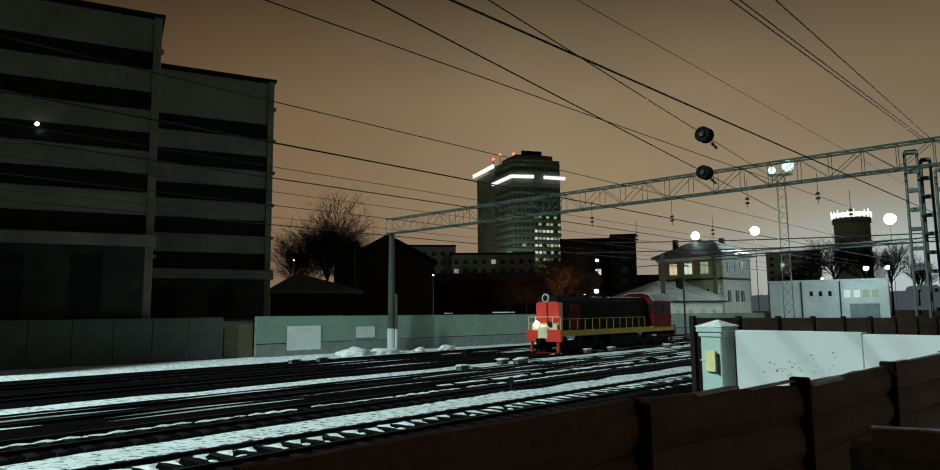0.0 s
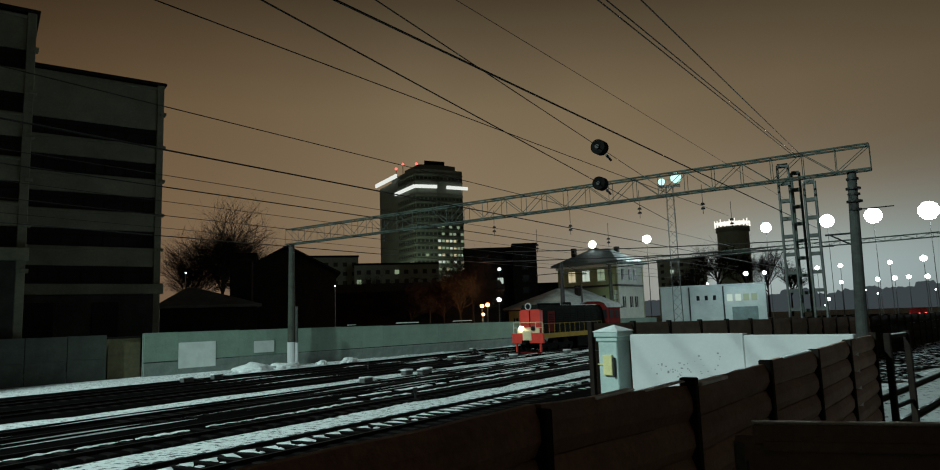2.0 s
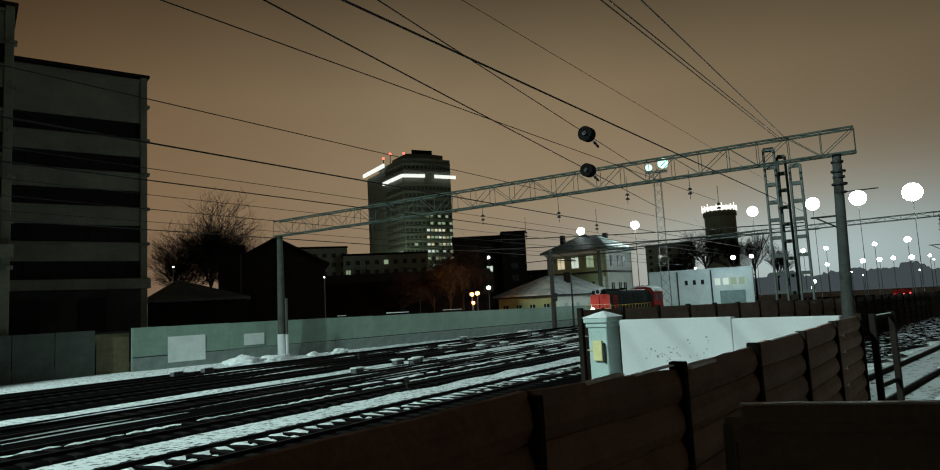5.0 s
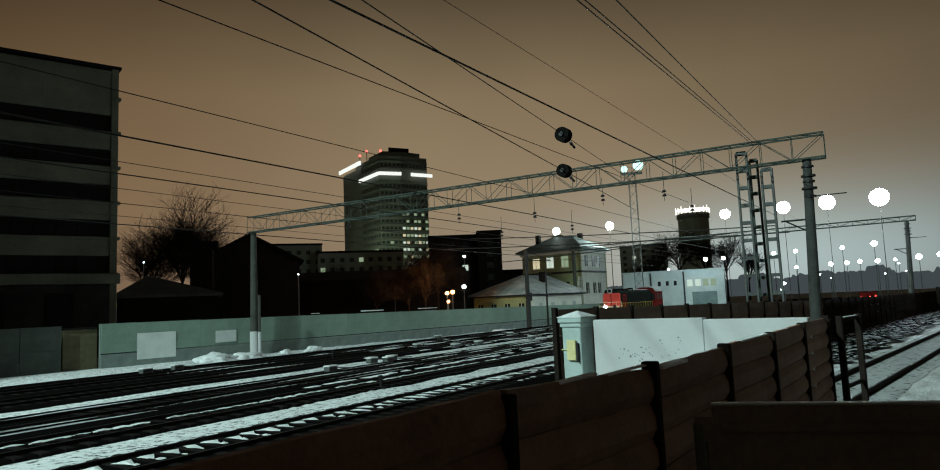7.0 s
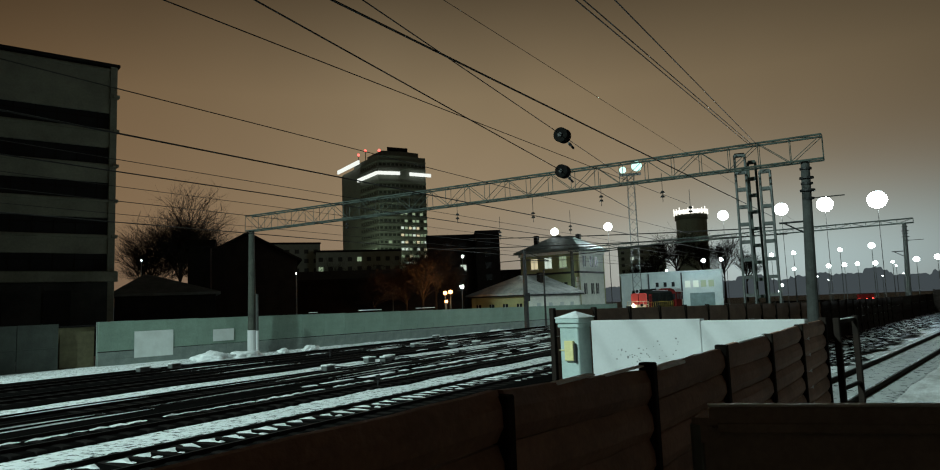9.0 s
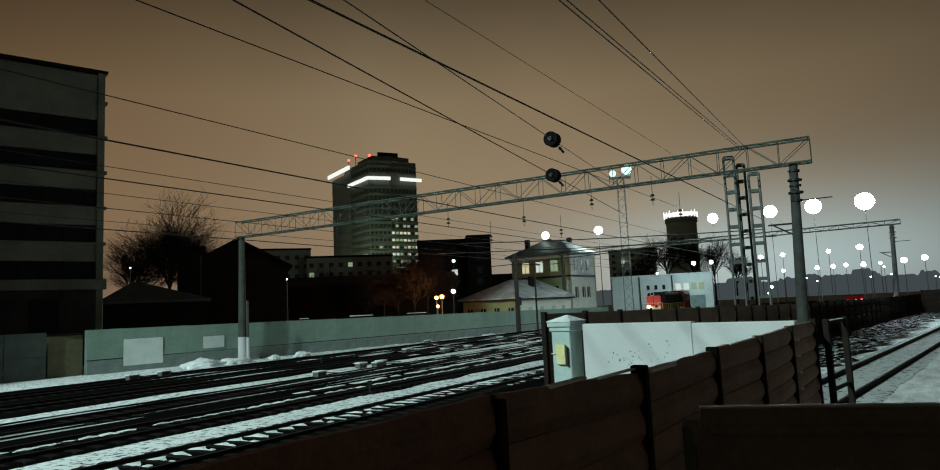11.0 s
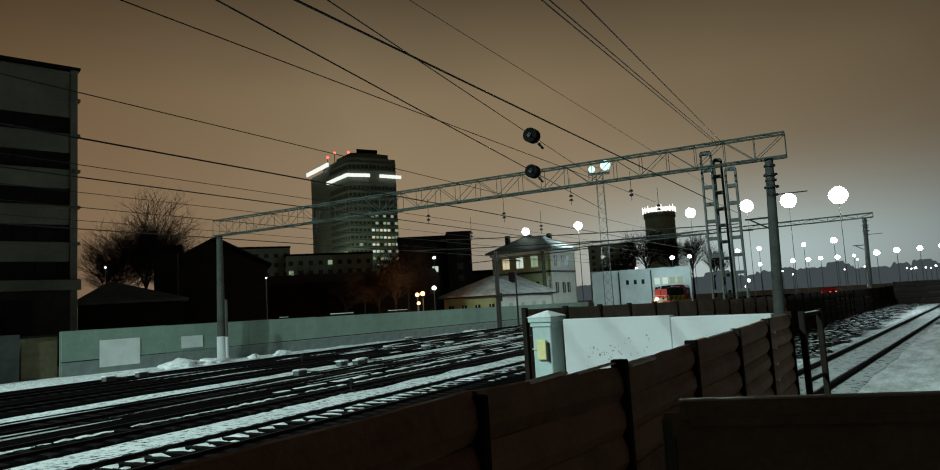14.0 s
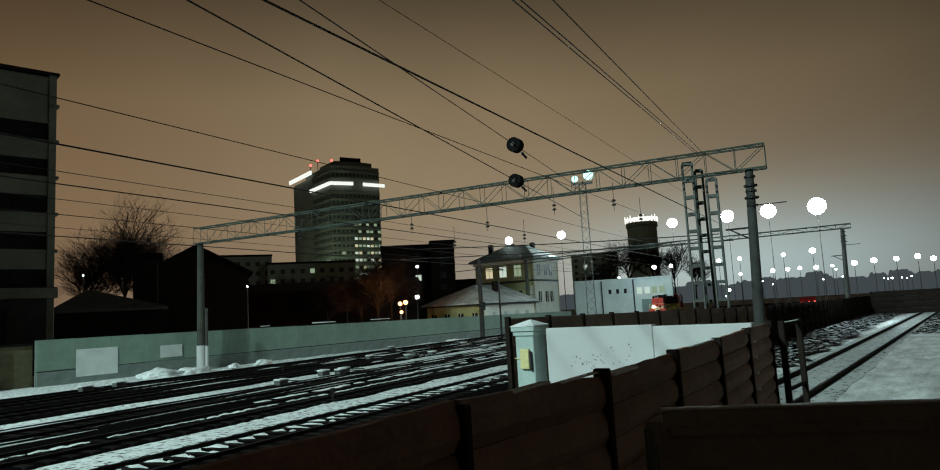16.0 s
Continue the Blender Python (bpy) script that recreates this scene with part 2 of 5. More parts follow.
def box(bm, x0, y0, z0, x1, y1, z1, bevel=0.0):
    vs = [bm.verts.new(p) for p in ((x0, y0, z0), (x1, y0, z0), (x1, y1, z0), (x0, y1, z0), (x0, y0, z1), (x1, y0, z1), (x1, y1, z1), (x0, y1, z1))]
    fs = [bm.faces.new([vs[i] for i in f]) for f in ((3, 2, 1, 0), (4, 5, 6, 7), (0, 1, 5, 4), (1, 2, 6, 5), (2, 3, 7, 6), (3, 0, 4, 7))]
    if bevel:
        es = list({e for f in fs for e in f.edges})
        bmesh.ops.bevel(bm, geom=es, offset=bevel, segments=1, affect="EDGES")
    return bm


def boxes(*args, bevel=0.0):
    bm = bmesh.new()
    for a in args:
        box(bm, *a, bevel=bevel)
    return bm


def rod(bm, p, q, r, r2=None, seg=8):
    """A tapered rod from p to q with closed ends."""
    p, q = Vector(p), Vector(q)
    r2 = r if r2 is None else r2
    w = (q - p).normalized()
    a = w.orthogonal().normalized()
    b = w.cross(a)
    rings = []
    for c, rad in ((p, r), (q, r2)):
        rings.append([bm.verts.new(c + rad * (math.cos(2 * math.pi * i / seg) * a + math.sin(2 * math.pi * i / seg) * b)) for i in range(seg)])
    for i in range(seg):
        j = (i + 1) % seg
        bm.faces.new((rings[0][i], rings[0][j], rings[1][j], rings[1][i]))
    bm.faces.new(rings[0][::-1])
    bm.faces.new(rings[1])
    return bm


def rods(*args, seg=8):
    bm = bmesh.new()
    for a in args:
        rod(bm, *a, seg=seg)
    return bm


def prism(bm, plan, z0, z1):
    """An upright prism over a plan given counter-clockwise."""
    lo = [bm.verts.new((x, y, z0)) for x, y in plan]
    hi = [bm.verts.new((x, y, z1)) for x, y in plan]
    k = len(plan)
    for i in range(k):
        j = (i + 1) % k
        bm.faces.new((lo[i], lo[j], hi[j], hi[i]))
    bm.faces.new(lo[::-1])
    bm.faces.new(hi)
    return bm


def profile(bm, pts, x0, x1):
    """A profile in y, z (counter-clockwise seen from +x) drawn out along x."""
    a = [bm.verts.new((x0, y, z)) for y, z in pts]
    b = [bm.verts.new((x1, y, z)) for y, z in pts]
    k = len(pts)
    for i in range(k):
        j = (i + 1) % k
        bm.faces.new((a[i], a[j], b[j], b[i]))
    bm.faces.new(a[::-1])
    bm.faces.new(b)
    return bm


def ball(bm, c, r, seg=12, rings=8, squash=(1, 1, 1)):
    m = Matrix.Translation(c) @ Matrix.Diagonal((r * squash[0], r * squash[1], r * squash[2], 1))
    bmesh.ops.create_uvsphere(bm, u_segments=seg, v_segments=rings, radius=1, matrix=m)
    return bm


def sag(p, q, drop, k=10):
    p, q = Vector(p), Vector(q)
    return [p.lerp(q, i / k) - Vector((0, 0, 4 * drop * (i / k) * (1 - i / k))) for i in range(k + 1)]


def tube(bm, pts, r, seg=6):
    """One unbroken tube along a line of points."""
    pts = [Vector(p) for p in pts]
    w = (pts[-1] - pts[0]).normalized()
    a = w.orthogonal().normalized()
    b = w.cross(a)
    rings = [[bm.verts.new(p + r * (math.cos(2 * math.pi * i / seg) * a + math.sin(2 * math.pi * i / seg) * b)) for i in range(seg)] for p in pts]
    for p, q in zip(rings, rings[1:]):
        for i in range(seg):
            bm.faces.new((p[i], p[(i + 1) % seg], q[(i + 1) % seg], q[i]))
    bm.faces.new(rings[0][::-1])
    bm.faces.new(rings[-1])
    return bm


# ================= ground =================
def ease(q):
    q = min(1.0, max(0.0, q))
    return q * q * (3 - 2 * q)


def build_ground():
    """One snowy sheet, fine near the tracks and reaching the horizon."""
    n = 150
    ax = [math.copysign(abs(t) * 60 + abs(t) ** 7 * 2900, t) for t in (2 * i / n - 1 for i in range(n + 1))]
    verts, faces = [], []
    for j in range(n + 1):
        for i in range(n + 1):
            x, y = ax[i] + 5, ax[j] + 35
            near = max(0.0, 1 - math.hypot(ax[i], ax[j]) / 90)
            across = FX * y - FY * x
            dip = 0.33 * ease((across - 42) / 6) * (1 - ease((across - 52.4) / 1.5))
            verts.append((x, y, 0.06 * near * noise.noise((x * 0.45, y * 0.45, 0.0)) - 0.03 - dip))
    for j in range(n):
        for i in range(n):
            a = j * (n + 1) + i
            faces.append((a, a + 1, a + n + 2, a + n + 1))
    me = bpy.data.meshes.new("ground")
    me.from_pydata(verts, [], faces)
    me.polygons.foreach_set("use_smooth", [True] * len(faces))
    m = snow_ground_material()
    me.materials.append(m)
    tagged(new("ground", me), "snowy yard ground with dark gravel showing through", "ground", kind="structure")


def snow_ground_material(name="snow_over_gravel", cover=0.412, streak=(0.6, 1.2, 1), scale=6.0, tone_a=(0.86, 0.90, 0.91, 1), tone_b=(0.60, 0.65, 0.65, 1)):
    m = bpy.data.materials.new(name)
    m.use_nodes = True
    nt = m.node_tree
    n = nt.nodes
    p = n["Principled BSDF"]
    p.inputs["Roughness"].default_value = 0.8
    p.inputs["Specular IOR Level"].default_value = 0.0
    tc = n.new("ShaderNodeTexCoord")
    mp = n.new("ShaderNodeMapping")
    mp.inputs["Rotation"].default_value = (0, 0, radians(-46))
    mp.inputs["Scale"].default_value = streak
    nt.links.new(tc.outputs["Object"], mp.inputs[0])
    a = n.new("ShaderNodeTexNoise")
    a.inputs["Scale"].default_value, a.inputs["Detail"].default_value, a.inputs["Roughness"].default_value = scale, 8, 0.72
    nt.links.new(mp.outputs[0], a.inputs["Vector"])
    r = n.new("ShaderNodeMapRange")
    r.inputs["From Min"].default_value, r.inputs["From Max"].default_value = cover, cover + 0.05
    nt.links.new(a.outputs["Fac"], r.inputs["Value"])
    b = n.new("ShaderNodeTexNoise")
    b.inputs["Scale"].default_value, b.inputs["Detail"].default_value = 0.6, 4
    nt.links.new(mp.outputs[0], b.inputs["Vector"])
    tone = n.new("ShaderNodeMix")
    tone.data_type = "RGBA"
    tone.inputs[6].default_value, tone.inputs[7].default_value = tone_a, tone_b
    nt.links.new(b.outputs["Fac"], tone.inputs[0])
    mix = n.new("ShaderNodeMix")
    mix.data_type = "RGBA"
    mix.inputs[6].default_value = (0.0048, 0.0045, 0.0043, 1)
    nt.links.new(r.outputs[0], mix.inputs[0])
    nt.links.new(tone.outputs[2], mix.inputs[7])
    nt.links.new(mix.outputs[2], p.inputs["Base Color"])
    bp = n.new("ShaderNodeBump")
    bp.inputs["Strength"].default_value, bp.inputs["Distance"].default_value = 0.7, 0.08
    nt.links.new(a.outputs["Fac"], bp.inputs["Height"])
    nt.links.new(bp.outputs[0], p.inputs["Normal"])
    return m


build_ground()


# ================= tracks =================
RAIL = [(-0.06, 0.0), (0.06, 0.0), (0.06, 0.02), (0.012, 0.035), (0.012, 0.12), (0.036, 0.135), (0.036, 0.165), (-0.036, 0.165), (-0.036, 0.135), (-0.012, 0.12), (-0.012, 0.035), (-0.06, 0.02)]
def snow_bits(bits, z, parent, label, seed):
    """Small crusts of snow, each (x0, x1, y0, y1), lying at height z; a fifth value makes a wedge drifted against the rail."""
    rnd = random.Random(seed)
    bm = bmesh.new()
    flat = ((0, 0.2), (0.3, 0), (0.75, 0.05), (1, 0.35), (0.9, 0.8), (0.55, 1), (0.2, 0.9))
    wedge = ((0.02, 0.98), (0.16, 0.6), (0.30, 0.15), (0.48, 0), (0.66, 0.4), (0.98, 0.9), (0.5, 1))
    for x0, x1, y0, y1, *drift in bits:
        ring = []
        for qx, qy in wedge if drift else flat:
            ring.append((x0 + (x1 - x0) * min(1, max(0, qx + rnd.uniform(-0.12, 0.12))), y0 + (y1 - y0) * (qy + rnd.uniform(-0.15, 0.15))))
        lo = [bm.verts.new((x, y, z - 0.03)) for x, y in ring]
        top = bm.verts.new((sum(p[0] for p in ring) / 7, sum(p[1] for p in ring) / 7, z + rnd.uniform(-0.01, 0.025)))
        for i in range(7):
            bm.faces.new((lo[i], lo[(i + 1) % 7], top))
    return tagged(part("snow_crust", bm, M["snow"], parent, label), kind="stuff")


SLEEPER = mesh_of(boxes((-0.12, -1.35, 0.0, 0.12, 1.35, 0.17), bevel=0.02), "sleeper", M["sleeper"])
BED_BARE = snow_ground_material("oily_ballast_and_shade", 0.68, (0.12, 1.4, 1), 2.0)


def railway_track(place, rz, s0, s1, y0, y1, bed, label, first, last, height=0.04, sink=0.155, lift=0.0):
    """A track along local x; its bed runs from y0 to y1; sleepers singly from first to last."""
    t = thing("railway_track", pose(*place, 0, 0, rz), label, "railway track", "tracks of the yard", "structure")
    bm = bmesh.new()
    k = max(1, int((s1 - s0) / 2.0))
    rows = []
    for i in range(k + 1):
        x = s0 + (s1 - s0) * i / k
        w = [0.13 * noise.noise((x * 0.9, y0 + 7.3 * q, 2.0)) for q in range(2)]
        rows.append([bm.verts.new(v) for v in ((x, y0 - 0.15 + w[0], -0.08), (x, y0 + w[0] + 0.1, height), (x, y1 + w[1] - 0.1, height), (x, y1 + 0.15 + w[1], -0.08))])
    for p, q in zip(rows, rows[1:]):
        for i in range(3):
            bm.faces.new((p[i], q[i], q[i + 1], p[i + 1]))
    bmesh.ops.recalc_face_normals(bm, faces=bm.faces)
    part("ballast_bed", bm, bed, t)
    for y in (-0.76, 0.76):
        bm = profile(bmesh.new(), [(y + a, b + height - 0.065 + lift) for a, b in RAIL], s0, s1)
        rail = part("rail", bm, M["rail"], t)
        part("rail_head", boxes((s0, y - 0.034, height + 0.099 + lift, s1, y + 0.034, height + 0.1035 + lift)), M["rail_top"], rail, "polished running surface")
    x = first
    while x < last:
        piece("sleeper", SLEEPER, t, pose(x, 0.03 * noise.noise((x, y0, 0)), height - sink, 0, 0, 2 * noise.noise((x, y0, 5))))
        x += 0.56
    return t


rnd = random.Random(17)
# first bed runs 7.5 m nearer, its black standing for the fence's shadow
for d, y0, y1, bed, what in ((14.0, -7.5, 1.0, BED_BARE, "snow-dusted railway track beside the brown fence"),
                             (18.6, -1.3, 2.4, BED_BARE, "dark railway track with snow along its sleepers"),
                             (22.9, -1.9, 2.4, BED_BARE, "dark oily railway track streaked with snow"),
                             (29.3, -2.0, 2.0, BED_BARE, "dark railway track used by the locomotive"),
                             (33.9, -2.6, 4.0, BED_BARE, "dark railway track nearest the grey yard fence")):
    first, last = (2.0, 48.0) if d < 20 else (12.0, 62.0)
    trk = railway_track(T(0, d), 46, -60, 260, y0, y1, bed, what, first, last)
    bits = []
    if d < 15:
        # snow caught in each bay between the sleepers, leaning on the far rail
        for i in range(130):
            x = first - 4 + 0.56 * i
            bits.append((x - rnd.uniform(0.0, 0.06), x + rnd.uniform(0.50, 0.60), -0.20 + rnd.uniform(-0.15, 0.3), 0.66, 1))
            if rnd.random() < 0.6:
                bits.append((x + rnd.uniform(0.05, 0.2), x + rnd.uniform(0.3, 0.5), rnd.uniform(-0.35, -0.1), rnd.uniform(-0.05, 0.1)))
            if i > 44 and rnd.random() < 0.75:
                bits.append((x + rnd.uniform(0.0, 0.15), x + rnd.uniform(0.4, 0.6), -1.22 + rnd.uniform(-0.08, 0.08), -0.92))
    elif d < 20:
        for i in range(130):
            x = first - 4 + 0.56 * i
            if rnd.random() < 0.9:
                bits.append((x - 0.16, x + 0.50, 0.36 + rnd.uniform(-0.10, 0.12), 0.64))
            if rnd.random() < 0.5:
                bits.append((x, x + 0.9, -0.60, -0.52))
            if rnd.random() < 0.6:
                bits.append((x, x + 0.8, 0.94, 1.06))
            if i > 36 and rnd.random() < 0.7:
                bits.append((x, x + 0.9, 1.7 + rnd.uniform(-0.2, 0.1), 2.1))
    else:
        for y in (-1.75, -1.0, -0.45, 0.5, 0.98, 1.5):
            x = -5.0 if d < 24 else 22.0
            while x < 90:
                n = rnd.uniform(1.0, 8.0)
                full = (0.68 if d < 24 else 0.20) + 0.55 * min(1.0, max(0.0, (x - 24) / 16))
                if rnd.random() < full:
                    w = rnd.uniform(0.04, 0.12) + (0.30 if x > 31 else 0.0)
                    bits.append((x, x + n, y, y + w))
                x += n + rnd.uniform(0.1, 1.2)
    snow_bits(bits, 0.075, trk, "broken crusts of snow along the rails", int(d))
# siding snow is greyed to stand in for the weaker light here
railway_track(F(0, 5.25), 38.2 - 0.8, 14.2, 200, -1.5, 1.5, snow_ground_material("snow_on_side_track", 0.40, (1, 1, 1), 3.5, (0.52, 0.55, 0.55, 1), (0.34, 0.36, 0.36, 1)), "snow-covered side track between two brown fences", 14.8, 14.8, 0.02, 0.165, 0.06)


def trodden_path():
    """Dirty trodden snow on the near side of the siding."""
    bm = bmesh.new()
    prev = None
    for i in range(111):
        s = 9.0 + 1.8 * i
        cur = [bm.verts.new((s, 3.35 + 0.25 * noise.noise((s * 0.5, 1, 0)), 0.05)), bm.verts.new((s, 1.0, 0.055)), bm.verts.new((s, -9.0, 0.05))]
        if prev:
            for k in range(2):
                bm.faces.new((prev[k], prev[k + 1], cur[k + 1], cur[k]))
        prev = cur
    bmesh.ops.recalc_face_normals(bm, faces=bm.faces)
    # real dirt, greyed further to tone down the floodlit brightness
    ob = new("pavement", mesh_of(bm, "pavement", mat("dirty_dimmed_snow", (0.66, 0.70, 0.70), (0.36, 0.37, 0.36), 1.3, 0.9, bump=0.8, fine=10, stretch=(0.4, 1.2, 1), bump_dist=0.06, spec=0.1)))
    ob.matrix_basis = pose(0, 0, 0, 0, 0, 38.2)
    tagged(ob, "dirty trodden snow path beside the siding", "path", kind="structure")


trodden_path()


# ================= grey yard fence =================
def yard_fence():
    f = thing("yard_fence", pose(*F(0, 52.0), 0, 0, 38.2), "grey-green panel fence with a concrete plinth along the tracks", "fence", kind="structure")
    upper = mesh_of(boxes((0.0, -0.05, 0.70, 2.494, 0.05, 2.82), (0.0, -0.085, 0.68, 2.494, -0.052, 0.71)), "panel", M["fence_grey"])
    ribs = bmesh.new()
    box(ribs, 0.0, -0.088, -0.4, 2.494, 0.06, 0.10)
    box(ribs, 0.0, -0.076, 0.104, 2.494, 0.06, 0.597)
    low = mesh_of(ribs, "plinth", M["fence_low"])
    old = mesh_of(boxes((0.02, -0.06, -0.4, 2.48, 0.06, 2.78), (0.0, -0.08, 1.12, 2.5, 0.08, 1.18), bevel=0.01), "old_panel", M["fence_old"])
    # dark strip in the joint paints the shadow line above the plinth
    gap = mesh_of(boxes((0.0, -0.062, 0.60, 2.5, 0.05, 0.675)), "joint_strip", M["dark"])
    post = mesh_of(boxes((-0.05, -0.07, -0.4, 0.05, 0.11, 2.86)), "fence_post", M["fence_low"])
    x = 19.75
    while x < 96:
        fall = -0.0066 * (x - 19.75)
        piece("panel", upper, f, pose(x, 0.012 * noise.noise((x, 1, 1)), 0.03 * noise.noise((x, 0, 0)) + fall))
        piece("plinth", low, f, pose(x, 0, 0))
        piece("fence_post", post, f, pose(x, 0.12, fall - 0.05))
        piece("joint_strip", gap, f, pose(x, 0, 0))
        x += 2.5
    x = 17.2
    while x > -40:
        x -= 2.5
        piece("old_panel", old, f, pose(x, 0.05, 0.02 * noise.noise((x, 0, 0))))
    for x0, x1, z0, z1 in ((22.25, 25.2, 0.05, 2.0), (28.5, 30.36, 0.86, 1.82)):
        part("painted_patch", boxes((x0, -0.096, z0, x1, -0.0905, z1)), M["patch"], f, "patch of fresh white paint")
    part("coping_snow", boxes((44, -0.07, 2.83, 47, 0.07, 2.93), (38, -0.06, 2.83, 39, 0.06, 2.89), (52, -0.06, 2.83, 55, 0.06, 2.90), bevel=0.03), M["snow"], f)
    hut = thing("gate_booth", pose(*F(17.1, 52.4), 0, 0, 38.2), "small yellowish brick booth in the gap of the fence", "booth")
    part("wall", boxes((0.3, 0, -0.4, 2.55, 1.1, 2.5), bevel=0.02), mat("yellow_brick", (0.13, 0.12, 0.066), (0.085, 0.08, 0.045), 2, 0.9), hut)
    part("roof_slab", boxes((0.2, -0.15, 2.5, 2.6, 1.2, 2.62), bevel=0.02), M["roof_dark"], hut)


yard_fence()


def snow_heap(place, w, d, h, seed):
    bm = bmesh.new()
    bmesh.ops.create_icosphere(bm, subdivisions=4, radius=1)
    for v in bm.verts:
        k = 1 + 0.35 * noise.noise(v.co * 1.7 + Vector((seed, 0, 0))) + 0.28 * noise.noise(v.co * 4 + Vector((seed, 3, 0)))
        v.co = Vector((v.co.x * w * k, v.co.y * d * k, max(-0.1, v.co.z) * h * k))
    for f in bm.faces:
        f.smooth = True
    ob = new("snow_drift", mesh_of(bm, "snow_drift", M["snow"]))
    ob.matrix_basis = pose(*place, 0, 0, 38)
    tagged(ob, "lumpy heap of shovelled snow beside the fence", "snow heap", "snow heaps by the fence")


for s, d, w, dd, h, k in ((26.2, 47.6, 1.7, 0.9, 0.50, 1), (28.6, 47.5, 1.5, 0.7, 0.42, 2), (32.6, 48.2, 0.5, 0.4, 0.30, 3), (35.4, 48.2, 0.8, 0.4, 0.36, 4), (60, 47.2, 1.4, 0.6, 0.4, 5)):
    snow_heap(F(s, d, -0.26), w, dd, h, k)


# ================= the left-hand factory blocks =================
def ribbon_block(name, corner, heading, length, depth, z_top, bands, floor_h, top_band, label):
    """A block with ribbon windows; corner is its far right foot, the front runs back from it along -x."""
    b = thing(name, pose(corner[0], corner[1], 0, 0, 0, 90 - heading), label, "building")
    body = boxes((-length, 0.5, 0, -0.1, depth, z_top - 0.3))
    part("core", body, M["glass"], b, "dark glazed core behind the ribbon windows")
    zs = [z_top - top_band - i * floor_h for i in range(bands)]
    wh = 1.42
    for i in range(bands):
        hi = z_top if i == 0 else zs[i - 1] - wh
        part("spandrel", boxes((-length, 0.0, zs[i], -0.55, 0.6, hi), bevel=0.03), M["facade"], b)
        part("ledge", boxes((-length, -0.12, hi - 0.28, -0.55, -0.003, hi - 0.1), bevel=0.02), M["facade"], b)
        band = part("ribbon_window", boxes((-length, 0.22, zs[i] - wh, -0.55, 0.30, zs[i])), M["glass"], b, "dark ribbon window")
        bm = bmesh.new()
        x = -length + 0.75
        while x < -1.2:
            box(bm, x, 0.15, zs[i] - wh, x + 0.07, 0.219, zs[i])
            x += 1.5
        box(bm, -length, 0.15, zs[i] - wh * 0.36, -0.55, 0.214, zs[i] - wh * 0.36 + 0.05)
        part("mullions", bm, M["brick"], band)
    part("corner_pier", boxes((-0.55, -0.1, 0, 0.0, depth, z_top + 0.15), bevel=0.03), M["facade"], b)
    for i in range(bands + 1):
        part("pier_ledge", boxes((-0.3, -0.25, z_top - 2.6 - i * floor_h, 0.18, 0.4, z_top - 2.35 - i * floor_h), bevel=0.02), M["facade"], b)
    part("roof_edge", boxes((-length - 0.2, -0.2, z_top + 0.16, 0.2, depth, z_top + 0.4), bevel=0.03), M["roof_dark"], b)
    low = zs[-1] - wh
    part("ground_floor", boxes((-length, -0.3, 0, -0.555, 0.45, low), bevel=0.02), M["facade_low"], b, "dark rendered ground storey")
    part("band_course", boxes((-length, -0.75, low - 0.95, 0.15, -0.305, low - 0.1), bevel=0.04), M["facade"], b)
    for k in range(int(length / 4.6)):
        x = -3.2 - 4.6 * k
        part("doorway", boxes((x - 1.9, -0.36, 0.2, x, -0.303, low - 1.6)), M["glass"], b, "dark boarded opening")
    return b


ribbon_block("factory_block", B(-16.42, 64), 62.4, 11.2, 16, 24.5, 5, 3.03, 3.95, "grey five-storey factory block with dark ribbon windows")
ribbon_block("tall_factory_block", B(-25.2, 54.2), 62.4, 34, 14, 25.3, 5, 3.11, 2.55, "taller grey factory block with dark ribbon windows")
lit = new("window_lamp", mesh_of(ball(bmesh.new(), (0, 0, 0), 0.13), "window_lamp", M["lamp_soft"]))
lit.location = B(-33.25, 53.6, 16.1)
tagged(lit, "small bright lamp behind a dark factory window", "lamp")


# ================= houses behind the fence =================
def gable_house(place, rz, w, d, eaves, ridge, wall, roof, label, name="house", windows=(), lit_mat="win_warm", chimney=False):
    """A house with its ridge along local x; windows: (x, z, lit) on the front (y = 0)."""
    h = thing(name, pose(*place, 0, 0, rz), label, "house")
    part("wall", profile(bmesh.new(), [(0, 0), (d, 0), (d, eaves), (d / 2, ridge - 0.15), (0, eaves)], 0, w), M[wall], h)
    bm = bmesh.new()
    o, t = 0.5, 0.22
    sl = (ridge - eaves) / (d / 2)
    profile(bm, [(-o, eaves - o * sl), (d / 2, ridge), (d + o, eaves - o * sl), (d + o, eaves - o * sl + t), (d / 2, ridge + t), (-o, eaves - o * sl + t)], -o, w + o)
    bmesh.ops.recalc_face_normals(bm, faces=bm.faces)
    part("roof", bm, M[roof], h)
    for x, z, on in windows:
        wd = part("window", boxes((x - 0.5, -0.06, z, x + 0.5, -0.003, z + 1.4)), M[lit_mat] if on else M["glass"], h, "lit window" if on else "")
        part("window_frame", boxes((x - 0.6, -0.09, z - 0.1, x + 0.6, -0.004, z), (x - 0.6, -0.09, z + 1.4, x + 0.6, -0.004, z + 1.5), (x - 0.03, -0.09, z, x + 0.03, -0.061, z + 1.4)), M["dark"], wd)
    if chimney:
        part("chimney", boxes((w * 0.15, d * 0.4, eaves, w * 0.15 + 1.6, d * 0.4 + 1.6, ridge + 0.6), bevel=0.04), M["brick"], h)
    return h


